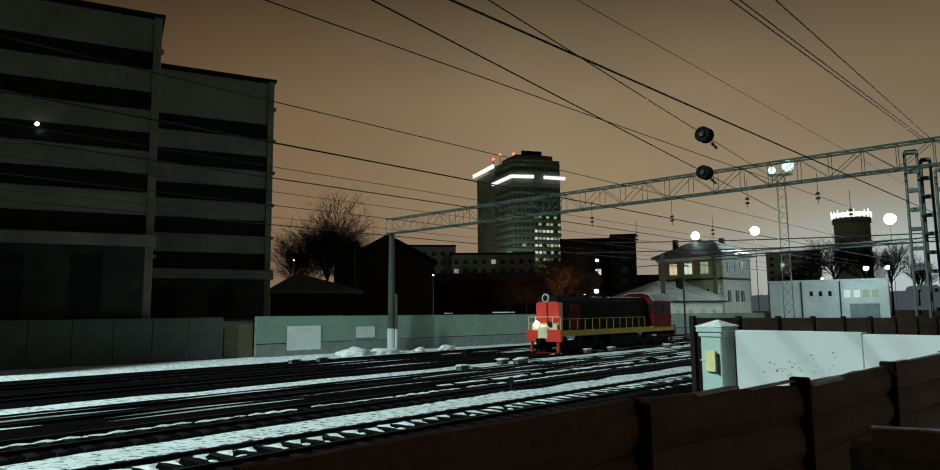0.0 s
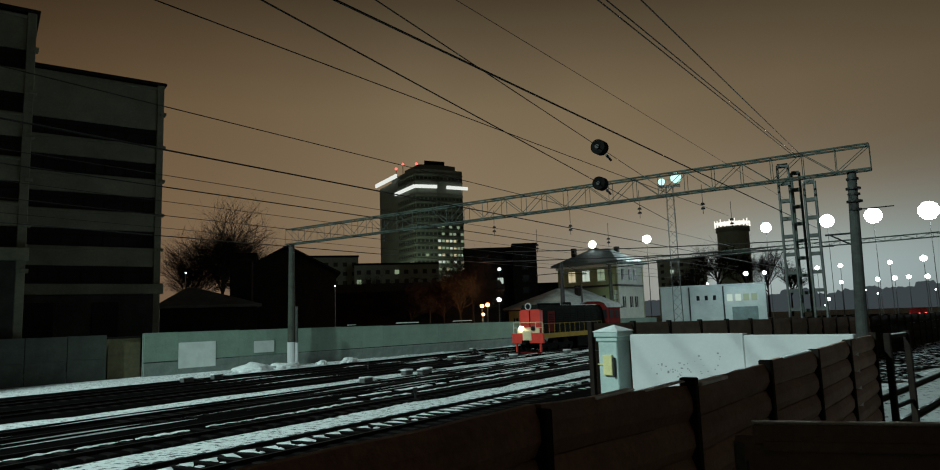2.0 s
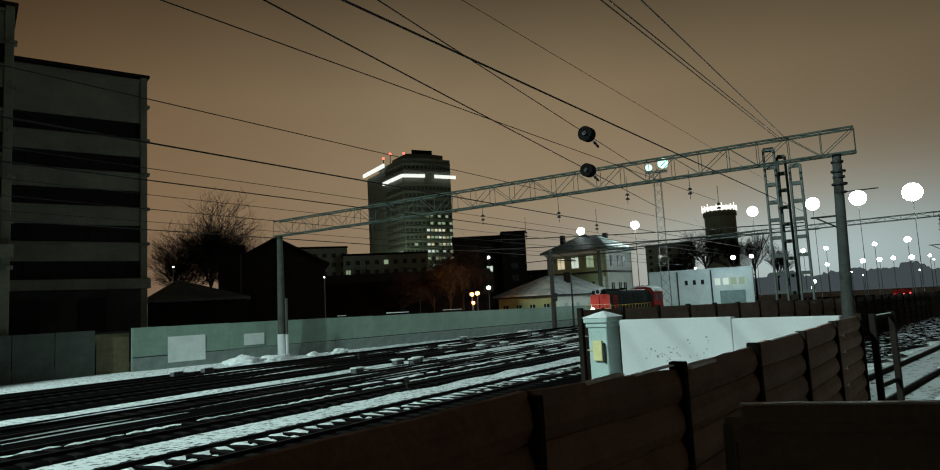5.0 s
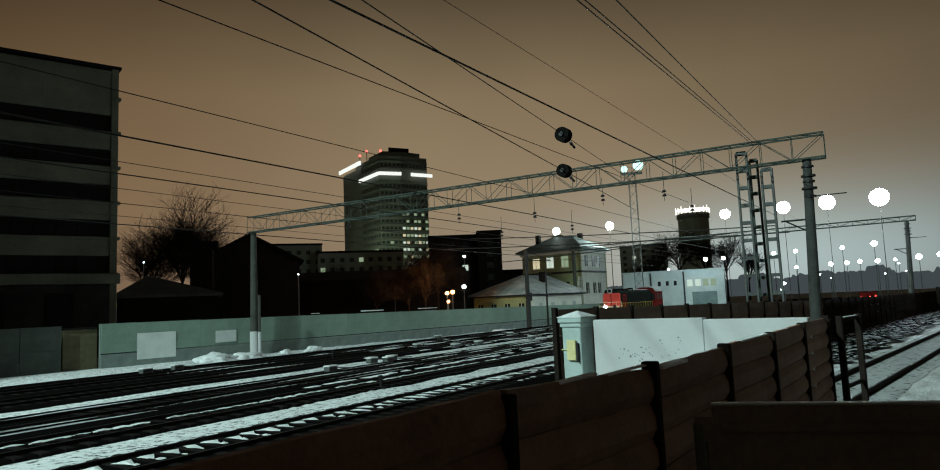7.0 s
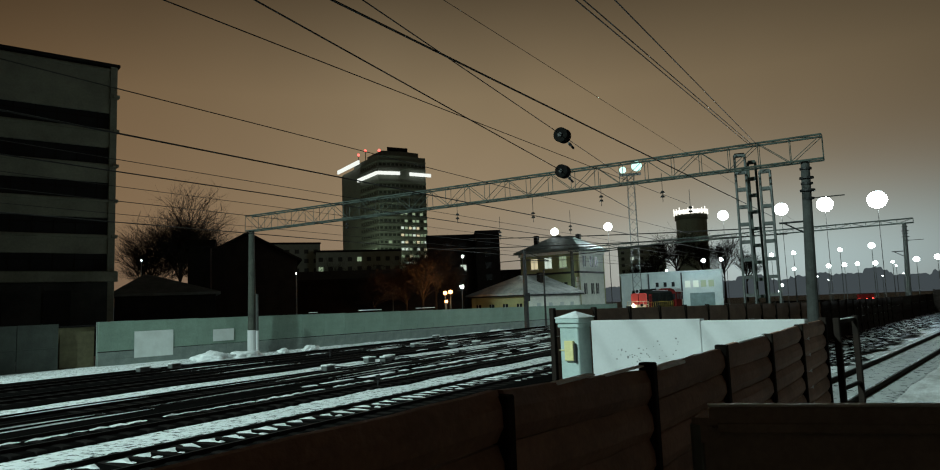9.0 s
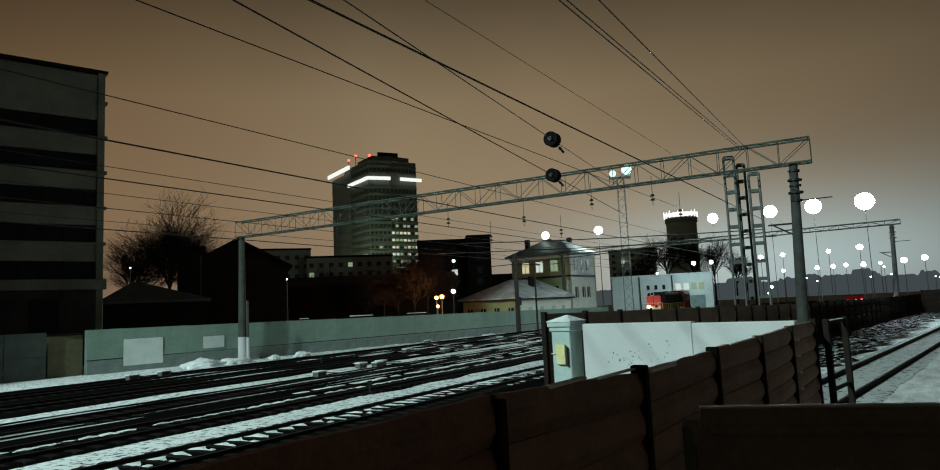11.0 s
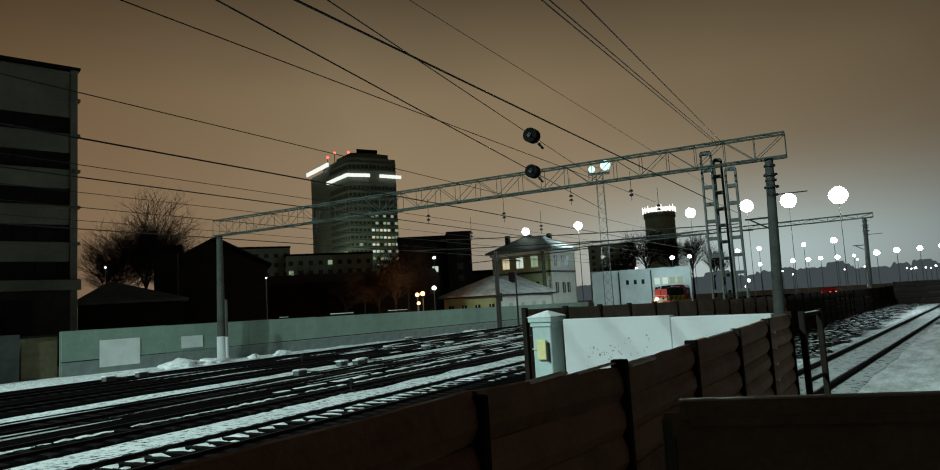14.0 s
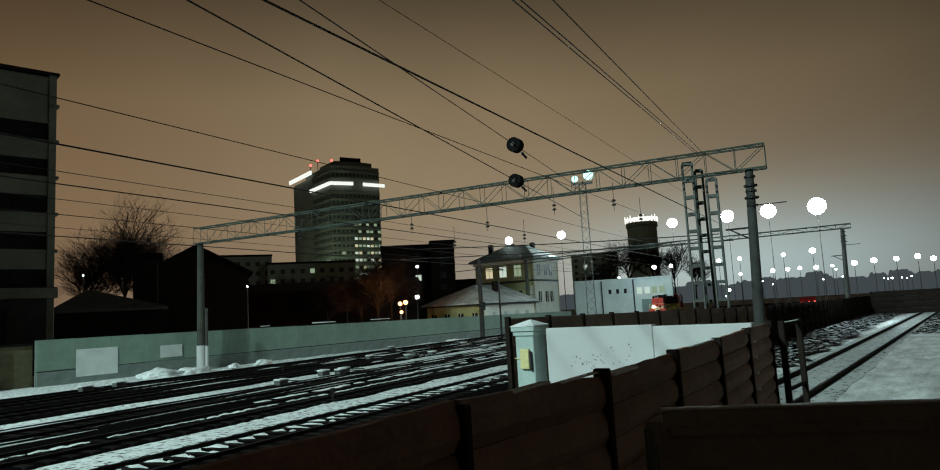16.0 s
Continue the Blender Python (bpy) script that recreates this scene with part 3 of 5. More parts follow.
def hip_roof(bm, x0, y0, x1, y1, z0, z1, o=0.6, ridge=0.35, shift=0.0):
    x0, y0, x1, y1 = x0 - o, y0 - o, x1 + o, y1 + o
    cx, cy = (x0 + x1) / 2 + shift, (y0 + y1) / 2
    rx = (x1 - x0) / 2 * ridge
    lo = [bm.verts.new(p) for p in ((x0, y0, z0), (x1, y0, z0), (x1, y1, z0), (x0, y1, z0))]
    up = [bm.verts.new(p) for p in ((x0, y0, z0 + 0.25), (x1, y0, z0 + 0.25), (x1, y1, z0 + 0.25), (x0, y1, z0 + 0.25))]
    a, b = bm.verts.new((cx - rx, cy, z1)), bm.verts.new((cx + rx, cy, z1))
    bm.faces.new(lo[::-1])
    for i in range(4):
        j = (i + 1) % 4
        bm.faces.new((lo[i], lo[j], up[j], up[i]))
    bm.faces.new((up[0], up[1], b, a))
    bm.faces.new((up[1], up[2], b))
    bm.faces.new((up[2], up[3], a, b))
    bm.faces.new((up[3], up[0], a))
    return bm


gable_house(B(-2.9, 82), 6 + 90, 16, 11.2, 9.2, 12.2, "brick", "roof_dark", "dark brick workshop with a steep gable roof", "workshop", chimney=False)
gable_house((B(-11.3, 76)[0], B(-11.3, 76)[1], 0), 5, 2.2, 2.2, 10.2, 10.8, "brick", "roof_dark", "square dark brick chimney stack of the workshop", "chimney_stack")
gable_house(B(-3.2, 98), -6, 24, 12, 7.2, 8.6, "brick", "roof_dark", "long dark brick warehouse behind the yard fence", "warehouse")


def low_shed():
    h = thing("shed", pose(*B(-16.4, 67), 0, 0, 12), "low dark shed with thin snow on its hipped roof", "shed")
    part("wall", boxes((0, 0, -0.3, 8.4, 7, 4.9), bevel=0.03), M["brick"], h)
    part("roof", hip_roof(bmesh.new(), 0, 0, 8.4, 7, 4.9, 7.0, 0.4, 0.06, -1.8), mat("old_felt_roof", (0.085, 0.082, 0.072), (0.05, 0.048, 0.042), 0.9, 0.9), h)


low_shed()


def slab_block(name, place, rz, w, d, h, floors, cols, wall, label, lit_share, lit_key, seed, z_first=3.0, win=(1.5, 1.5), side=True):
    """A plain block of flats or offices with every window of its front and right side a part."""
    rnd = random.Random(seed)
    b = thing(name, pose(*place, 0, 0, rz), label, "building")
    part("wall", boxes((0, 0, -2, w, d, h), bevel=0.05), M[wall], b)
    part("parapet", boxes((-0.2, -0.2, h + 0.003, w + 0.2, d + 0.2, h + 0.7), bevel=0.05), M["roof_dark"], b)
    dark = mesh_of(boxes((-win[0] / 2, -0.12, 0, win[0] / 2, -0.01, win[1])), "window", M["tower_glass" if wall != "brick" else "glass"])
    on = mesh_of(boxes((-win[0] / 2, -0.12, 0, win[0] / 2, -0.01, win[1])), "window", M[lit_key])
    fh = (h - z_first) / floors
    for i in range(floors):
        for j in range(cols):
            piece("window", on if rnd.random() < lit_share else dark, b, pose((j + 0.5) * w / cols, 0, z_first + i * fh))
        if side:
            for j in range(max(1, int(d / 4))):
                piece("window", on if rnd.random() < lit_share * 0.5 else dark, b, pose(w, (j + 0.5) * 4, z_first + i * fh, 0, 0, 90))
    return b


slab_block("apartment_block", B(-5.6, 250), 8, 20, 14, 27, 7, 6, "tower_side", "pale apartment block with a few lit windows", 0.10, "win_green", 3)
slab_block("low_office_block", B(-1.4, 240), 2, 30, 14, 23, 6, 9, "tower_side", "pale greenish office block behind the warehouse", 0.10, "win_green", 8)
slab_block("dark_office_block", B(7.9, 175), -8, 15, 18, 20.6, 6, 4, "brick", "dark brick office block with a few lit windows", 0.10, "win_cool", 5)
slab_block("dark_office_block", B(12.1, 170), -10, 6, 18, 20.9, 6, 1, "brick", "dark brick stair tower of the office block", 0.0, "win_cool", 6)
slab_block("far_apartment_block", B(13.4, 300), -10, 26, 12, 17, 5, 7, "brick", "low dark apartment block far behind the yard", 0.05, "win_warm", 7)
# pale wall colour here stands for the haze in front of the block
slab_block("far_apartment_block", B(24.0, 330), -24, 22, 12, 27, 8, 5, "tower_side", "dim apartment block beyond the station", 0.02, "win_cool", 9)


def office_tower():
    """The tall tower with its bright parapet strips."""
    rz = -4.4
    t = thing("office_tower", pose(*B(4.4, 350), 0, 0, rz), "tall dark office tower with bright light strips near its top", "tower")
    main = [(-3, 0), (8, 3), (22.5, 10), (22.5, 50), (-13, 50), (-13, 20)]
    part("shaft", prism(bmesh.new(), main, -2, 83), M["tower"], t)
    part("crown", prism(bmesh.new(), [(-1, 6), (9, 8), (19, 14), (19, 44), (-9, 44), (-9, 22)], 83.003, 86.6), M["tower"], t)
    part("crown_edge", prism(bmesh.new(), [(2, 5), (13, 9), (13, 30), (2, 30)], 86.603, 88.4), M["roof_dark"], t)
    part("wing", prism(bmesh.new(), [(-13.003, 23), (-13.003, 50), (-25, 52), (-24, 47)], -2, 81.6), M["tower"], t, "lower side wing of paler cladding")
    part("wing_top", prism(bmesh.new(), [(-13.003, 25), (-13.003, 48), (-17, 50), (-17, 36)], 81.603, 84.5), M["tower"], t)
    strips = [((-14, 21), (-3.2, -1.2), 72.3, 74.0), ((-3.2, -1.2), (8.3, 1.6), 72.3, 74.0), ((13.5, 4.0), (25, 9.4), 72.3, 74.0), ((-26.5, 48), (-13.2, 19.5), 82.3, 84.4)]
    for (x0, y0), (x1, y1), z0, z1 in strips:
        n = Vector((y1 - y0, -(x1 - x0))).normalized() * 0.9
        part("light_strip", prism(bmesh.new(), [(x0 + n.x, y0 + n.y), (x1 + n.x, y1 + n.y), (x1 - 0.01 * n.x, y1), (x0, y0)], z0, z1), M["strip"], t, "bright white light strip")
    rnd = random.Random(4)
    cell = {}
    for key in ("glass", "win_green", "win_warm", "win_cool"):
        cell[key] = mesh_of(boxes((-0.75, -0.25, 0.25, 0.75, -0.02, 1.55)), "window", M["tower_glass" if key == "glass" else key])
    for (x0, y0), (x1, y1), cols, face in (((-3, 0), (8, 3), 5, 1), ((8, 3), (22.5, 10), 7, 2), ((-13, 20), (-3, 0), 8, 0)):
        rot = math.degrees(math.atan2(y1 - y0, x1 - x0))
        for i in range(20):
            z = 6 + 3.75 * i
            if 69 < z < 75:
                continue
            for j in range(cols):
                q = (j + 0.5) / cols
                key = "glass"
                if face == 2 and 17 < z < 52:
                    key = rnd.choice(("win_green", "win_cool", "win_warm", "glass", "win_green")) if z < 46 else rnd.choice(("glass", "win_green"))
                elif face == 1 and 17 < z < 40:
                    key = rnd.choice(("win_green", "glass", "glass", "glass"))
                elif face == 0 and 14 < z < 34:
                    key = rnd.choice(("win_green", "glass", "glass", "glass", "glass"))
                piece("window", cell[key], t, pose(x0 + (x1 - x0) * q, y0 + (y1 - y0) * q, z, 0, 0, rot))
        for i in range(21):
            z = 4.6 + 3.75 * i
            if 70 < z < 75:
                continue
            n = Vector((y1 - y0, -(x1 - x0))).normalized() * 0.4
            part("floor_band", prism(bmesh.new(), [(x0 + n.x, y0 + n.y), (x1 + n.x, y1 + n.y), (x1, y1), (x0, y0)], z, z + 0.9), M["tower"], t)
    for x, y, z in ((-13.96, 27.7, 89.2), (-9.98, 23.9, 90.8), (-2.3, 20.0, 90.1)):
        part("warning_light", ball(bmesh.new(), (x, y, z), 0.75), M["lamp_red"], t, "red aviation light")
        part("light_pole", rods(((x, y, 82.9), (x, y, z - 0.5), 0.2)), M["dark"], t)
    part("roof_mast", rods(((5, 15, 87), (5, 15, 90), 0.25), ((9, 20, 87), (9, 20, 89), 0.25), ((16, 20, 85), (16, 20, 87), 0.4)), M["dark"], t)


office_tower()


def crown_tower():
    t = thing("crowned_tower", pose(*B(30.0, 430), 0, 0, -30), "dark distant tower with a ring of bright lights on top", "tower")
    # shaft colour is lightened to stand for distant haze
    part("shaft", prism(bmesh.new(), [(9 * math.cos(a), 9 * math.sin(a)) for a in (2 * math.pi * i / 16 for i in range(16))], -2, 49), M["tower_side"], t)
    part("drum", prism(bmesh.new(), [(9.6 * math.cos(a), 9.6 * math.sin(a)) for a in (2 * math.pi * i / 16 for i in range(16))], 49.003, 52), M["tower"], t)
    for i in range(22):
        a = 2 * math.pi * i / 22
        x, y = 9.8 * math.cos(a), 9.8 * math.sin(a)
        part("crown_light", boxes((x - 0.3, y - 0.3, 52.003, x + 0.3, y + 0.3, 55.0 + 0.7 * (i % 3))), M["crown"], t, "bright upright light bar")
    part("crown_ring", prism(bmesh.new(), [(9.9 * math.cos(a), 9.9 * math.sin(a)) for a in (2 * math.pi * i / 24 for i in range(24))], 54.4, 54.75), M["crown"], t)


crown_tower()


def station_house():
    h = thing("station_house", pose(30.4, 107.2, 0, 0, 0, -48.7), "two-storey yellow station house with a hipped green roof", "house")
    w, d, e = 10.7, 8.6, 10.9
    part("front_wall", boxes((0, 0, -0.5, w, 0.4, e)), M["yellow_wall"], h)
    # paler than the front: lamplight on this side is put into its colour
    part("side_wall", boxes((w - 0.4, 0.403, -0.5, w, d, e)), M["pale_wall"], h)
    part("back_wall", boxes((0, d + 0.003, -0.5, w, d + 0.4, e), (0, 0.403, -0.5, 0.4, d, e)), M["yellow_wall"], h)
    part("roof", hip_roof(bmesh.new(), 0, 0, w, d, e, e + 2.8, 0.8, 0.3), M["roof_green"], h)
    part("string_course", boxes((-0.15, -0.18, 7.3, w + 0.2, -0.003, 7.6), (w + 0.003, -0.18, 7.3, w + 0.2, d, 7.6), bevel=0.03), M["dark"], h)
    part("cornice", boxes((-0.2, -0.3, e - 0.5, w + 0.3, -0.004, e - 0.05), (w + 0.004, -0.3, e - 0.5, w + 0.3, d, e - 0.05), bevel=0.04), M["pale_wall"], h)
    part("corner_quoins", boxes(*[(w - 0.5 - 0.15 * (k % 2), -0.05, 0.75 * k, w + 0.05, -0.004, 0.75 * k + 0.68) for k in range(9)], bevel=0.01), M["pale_wall"], h)
    for x, z, key in ((2.7, 8.3, "win_warm"), (5.3, 8.3, "win_cool"), (8.0, 8.3, "win_green"), (2.7, 4.2, "glass"), (5.3, 4.2, "glass"), (8.0, 4.2, "glass")):
        wd = part("window", boxes((x - 0.62, -0.08, z, x + 0.62, -0.005, z + 1.75)), M[key], h, "lit window" if key != "glass" else "")
        part("window_frame", boxes((x - 0.75, -0.12, z - 0.14, x + 0.75, -0.006, z - 0.003), (x - 0.04, -0.11, z, x + 0.04, -0.083, z + 1.75), (x - 0.62, -0.11, z + 1.1, x + 0.62, -0.083, z + 1.17)), M["pale_wall"], wd)
    for y in (1.5, 3.9, 5.6):
        for z in (8.3, 4.0):
            wd = part("side_window", boxes((w + 0.005, y, z, w + 0.06, y + 0.95, z + 1.7)), M["glass"], h)
            part("side_window_frame", boxes((w + 0.006, y - 0.1, z - 0.14, w + 0.12, y + 1.05, z - 0.003), (w + 0.063, y + 0.43, z, w + 0.09, y + 0.52, z + 1.7)), M["pale_wall"], wd)
    for x, y in ((1.5, 2), (4.2, 4.6), (7.5, 5.5)):
        part("chimney", boxes((x, y, e + 0.4, x + 0.7, y + 0.7, e + 3.1), bevel=0.03), M["brick"], h)
    a = thing("station_annex", pose(19.9, 97.4, 0, 0, 0, -56.4), "low yellow annex with its lit side coloured pale and a snow-dusted hipped roof", "house")
    w, d, e = 11.0, 11.5, 4.1
    part("front_wall", boxes((0, 0, -0.5, w, d, e), bevel=0.03), M["yellow_wall"], a)
    # pale skin over the yellow wall stands for the lamp-lit side
    part("side_wall", boxes((w + 0.003, -0.02, -0.5, w + 0.06, d + 0.02, e)), M["pale_wall"], a, "end wall coloured pale for the lamplight on it")
    bm = bmesh.new()
    o = 0.6
    lo = [bm.verts.new(p) for p in ((-o, -o, e), (w + o, -o, e), (w + o, d + o, e), (-o, d + o, e))]
    up = [bm.verts.new((v.co.x, v.co.y, e + 0.22)) for v in lo]
    ra, rb = bm.verts.new((w / 2, 4.6, 7.0)), bm.verts.new((w / 2, d - 1.0, 7.0))
    bm.faces.new(lo[::-1])
    for i in range(4):
        k = (i + 1) % 4
        bm.faces.new((lo[i], lo[k], up[k], up[i]))
    for f in ((up[0], up[1], ra), (up[1], up[2], rb, ra), (up[2], up[3], rb), (up[3], up[0], ra, rb)):
        bm.faces.new(f)
    part("roof", bm, M["roof_snow"], a)
    part("eaves_board", boxes((-0.55, -0.55, e - 0.2, w + 0.55, -0.45, e - 0.003), (w + 0.45, -0.44, e - 0.2, w + 0.55, d + 0.55, e - 0.003)), M["dark"], a)
    for i in range(4):
        x = 1.5 + 2.6 * i
        wd = part("window", boxes((x - 0.45, -0.08, 1.4, x + 0.45, -0.005, 2.9)), M["glass"], a)
        part("window_frame", boxes((x - 0.55, -0.11, 1.27, x + 0.55, -0.006, 1.397), (x - 0.03, -0.1, 1.4, x + 0.03, -0.083, 2.9)), M["pale_wall"], wd)
    for y in (2.0, 4.6, 7.2, 9.6):
        wd = part("side_window", boxes((w + 0.063, y - 0.4, 1.4, w + 0.10, y + 0.4, 2.9)), M["blue_wall"], a, "shuttered window")
        part("side_window_frame", boxes((w + 0.064, y - 0.5, 1.27, w + 0.14, y + 0.5, 1.397), (w + 0.064, y - 0.5, 2.903, w + 0.14, y + 0.5, 3.02)), M["pale_wall"], wd)
    part("chimney", boxes((7.6, 6.0, 5.4, 8.3, 6.7, 7.3), bevel=0.03), M["brick"], a)


station_house()


def depot_building():
    b = thing("depot_building", pose(*B(24.1, 138), 0, 0, -32), "pale blue two-storey depot building with a flat roof", "building")
    w, d, h = 19.0, 10, 7.6
    part("wall", boxes((0, 0, -0.5, w, d, h), bevel=0.04), M["blue_wall"], b)
    part("parapet", boxes((-0.2, -0.2, h + 0.003, w + 0.2, d + 0.2, h + 0.35), bevel=0.04), M["blue_wall"], b)
    for x in (7.0, 8.5, 10.0):
        part("window", boxes((x - 0.28, -0.1, 5.0, x + 0.28, -0.004, 5.9)), M["glass"], b)
    for x, key in ((12.7, "win_cool"), (14.2, "win_cool"), (15.6, "win_green"), (17.0, "win_green")):
        part("window", boxes((x - 0.5, -0.1, 4.7, x + 0.5, -0.004, 6.0)), M[key], b, "lit window")
    part("loading_door", boxes((13.0, -0.12, 0, 17.5, -0.004, 3.6), bevel=0.03), M["roof_green"], b)
    for x in (5.4, 11.6):
        part("downpipe", rods(((x, -0.15, 0), (x, -0.15, 7.6), 0.12)), M["dark"], b)


depot_building()


# ================= distance =================
def backdrop():
    """The dark far edge of the town, an uneven line of roofs and trees."""
    bm = bmesh.new()
    prev = None
    h = 18.0
    rnd = random.Random(21)
    k = 0
    az = -60.0
    while az < 100:
        if rnd.random() < 0.16:
            h = rnd.uniform(11, 20) if az > 20 else rnd.uniform(10, 18)
        z = h + 2.0 * noise.noise((az * 3.0, 0, 0)) + 1.2 * noise.noise((az * 11, 3, 0))
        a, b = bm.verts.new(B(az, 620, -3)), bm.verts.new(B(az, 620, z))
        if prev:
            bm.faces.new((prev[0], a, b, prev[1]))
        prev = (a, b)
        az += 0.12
    # distant haze is put into the skyline as a faint bluish glow
    m = mat("haze_glow", (0.03, 0.035, 0.04), None, emit=(0.48, 0.60, 0.66), strength=0.10)
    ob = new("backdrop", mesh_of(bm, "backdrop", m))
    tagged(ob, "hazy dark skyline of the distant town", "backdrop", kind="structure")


backdrop()


def shade_walls():
    """Unseen plain walls added behind and beside the viewpoint to block the floodlight."""
    w = thing("shade_wall", pose(0, 0, 0), "plain dark wall, unseen, added to shade the foreground", "wall", kind="structure")
    part("wall_side", boxes((-9.4, -14, -0.1, -9.0, 4.0, 15)), M["facade_low"], w)
    part("wall_back", boxes((-9.0, -14.4, -0.1, 22, -14.0, 5)), M["facade_low"], w)


shade_walls()

# ================= trees =================
def bare_tree(place, height, seed, label, name="bare_tree", fine=False):
    rnd = random.Random(seed)
    t = thing(name, pose(*place), label, "tree", "bare winter trees")
    trunk, crown = bmesh.new(), bmesh.new()
    rod(trunk, (0, 0, -0.3), (0.1, 0, height * 0.35), height * 0.022, height * 0.016)

    def grow(p, w, length, r, level):
        q = p + w * length
        thin = (0.03, 0.022, 0.02, 0.014, 0.010, 0.007)[level]
        rod(trunk if level < 2 else crown, p, q, max(r, thin), max(r * 0.6, thin * 0.7), seg=5 if level < 2 else 3)
        if level == (5 if fine else 4):
            return
        for _ in range((11, 6, 5, 4, 3)[level]):
            v = (w + Vector((rnd.uniform(-1, 1), rnd.uniform(-1, 1), rnd.uniform(-0.35, 0.65))) * (0.75 + 0.12 * level)).normalized()
            grow(p.lerp(q, rnd.uniform(0.35, 1.0)), v, length * rnd.uniform(0.62, 0.95), r * 0.55, level + 1)

    grow(Vector((0.1, 0, height * 0.3)), Vector((0, 0, 1)), height * 0.30, height * 0.015, 0)
    part("trunk", trunk, M["bark"], t)
    part("crown", crown, M["twig"], t)
    return t


bare_tree(B(-11.9, 118), 18.6, 1, "large bare tree behind the workshop", fine=True)
bare_tree(B(-14.4, 122), 15.0, 2, "bare tree behind the low shed", fine=True)
bare_tree(B(-10.0, 125), 15.5, 12, "bare tree beside the workshop roof", fine=True)
for az, r, h, k in ((6.0, 88, 7.2, 3), (7.4, 86, 8.6, 4), (8.5, 89, 9.3, 5), (3.2, 84, 6.4, 6), (9.6, 90.5, 7.0, 16)):
    bare_tree(B(az, r), h, k, "dense bare brown tree behind the grey fence", "bare_shrub", True)
for az, r, h, k in ((-1.6, 118, 9.4, 21), (0.3, 121, 9.8, 22), (2.2, 117, 9.0, 23)):
    bare_tree(B(az, r), h, k, "bare tree top showing over the warehouse roof")
for az, r, h, k in ((27.0, 260, 19, 7), (28.6, 250, 23, 8), (30.6, 255, 24, 9), (32.2, 260, 21, 10), (33.8, 280, 18, 11), (25.6, 270, 16, 13)):
    bare_tree(B(az, r), h, k, "tall dark bare tree beyond the depot")


# ================= catenary portals =================
def lattice_beam(bm, length, depth, width, step, chord=0.055, brace=0.02):
    """A four-chord lattice girder along x from 0, its bottom at z = 0."""
    for y in (-width / 2, width / 2):
        for z in (0, depth):
            rod(bm, (0, y, z), (length, y, z), chord, seg=6)
    k = int(length / step)
    for i in range(k + 1):
        x = i * length / k
        for y in (-width / 2, width / 2):
            rod(bm, (x, y, 0), (x, y, depth), brace, seg=5)
            if i < k:
                x2 = (i + 1) * length / k
                rod(bm, (x, y, 0 if i % 2 else depth), (x2, y, depth if i % 2 else 0), brace, seg=5)
        for z in (0, depth):
            rod(bm, (x, -width / 2, z), (x, width / 2, z), brace, seg=5)
            if i < k:
                rod(bm, (x, -width / 2, z), ((i + 1) * length / k, width / 2, z), brace * 0.8, seg=5)


def portal(left, right, z, depth, label):
    a, b = Vector(left), Vector(right)
    w = b - a
    g = thing("catenary_portal", pose(a.x, a.y, 0, 0, 0, math.degrees(math.atan2(w.y, w.x))), label, "catenary portal", "portals over the tracks")
    n = w.length
    bm = bmesh.new()
    lattice_beam(bm, n, depth, 0.7, 1.55)
    bmesh.ops.translate(bm, verts=bm.verts, vec=(0, 0, z))
    part("lattice_beam", bm, M["steel"], g, "grey-green lattice steel beam")
    mast = bmesh.new()
    rod(mast, (0.35, 0, -0.3), (0.35, 0, z - 0.003), 0.36, 0.24, seg=14)
    m1 = part("mast", mast, M["concrete"], g, "round concrete mast")
    part("painted_foot", rods(((0.35, 0, -0.4), (0.35, 0, 1.6), 0.375), seg=14), M["white"], m1, "whitewashed mast foot")
    mast = bmesh.new()
    rod(mast, (n - 1.22, 0, -0.3), (n - 0.9, 0, z - 0.003), 0.31, 0.22, seg=14)
    m2 = part("mast", mast, M["concrete_dark"], g, "dark round concrete mast")
    for drop, r in ((0.45, 0.30), (0.95, 0.36), (1.25, 0.30), (1.62, 0.38), (2.05, 0.30)):
        part("collar", rods(((n - 0.9, 0, z - drop), (n - 0.9, 0, z - drop + 0.1), r), seg=14), M["dark"], m2)
    for p, q, r in (((n - 0.9, 0, z - 3.2), (n - 2.4, 0, z - 3.2), 0.05), ((n - 0.9, 0, z - 4.0), (n - 2.2, 0, z - 3.2), 0.04), ((n - 0.9, 0, z - 2.0), (n + 0.8, 0, z - 2.0), 0.03)):
        part("bracket", rods((p, q, r)), M["dark"], m2)
    return g


PORTAL_L, PORTAL_R = B(-6.72, 60.2), B(39.95, 39.6)
portal(PORTAL_L, PORTAL_R, 10.0, 1.28, "long lattice steel portal beam on round concrete masts")
portal(B(20.0, 104), B(45.2, 92), 10.5, 0.5, "farther lattice portal beam over the station tracks")


def drain_pipe_on_mast():
    p = thing("signal_cable_duct", pose(*B(-6.1, 59.6)), "slim white-footed post beside the concrete mast", "post")
    part("duct", rods(((0, 0, -0.4), (0, 0, 4.6), 0.11)), M["concrete_dark"], p)
    part("duct_foot", rods(((0, 0, -0.4), (0, 0, 1.55), 0.125)), M["white"], p)


drain_pipe_on_mast()


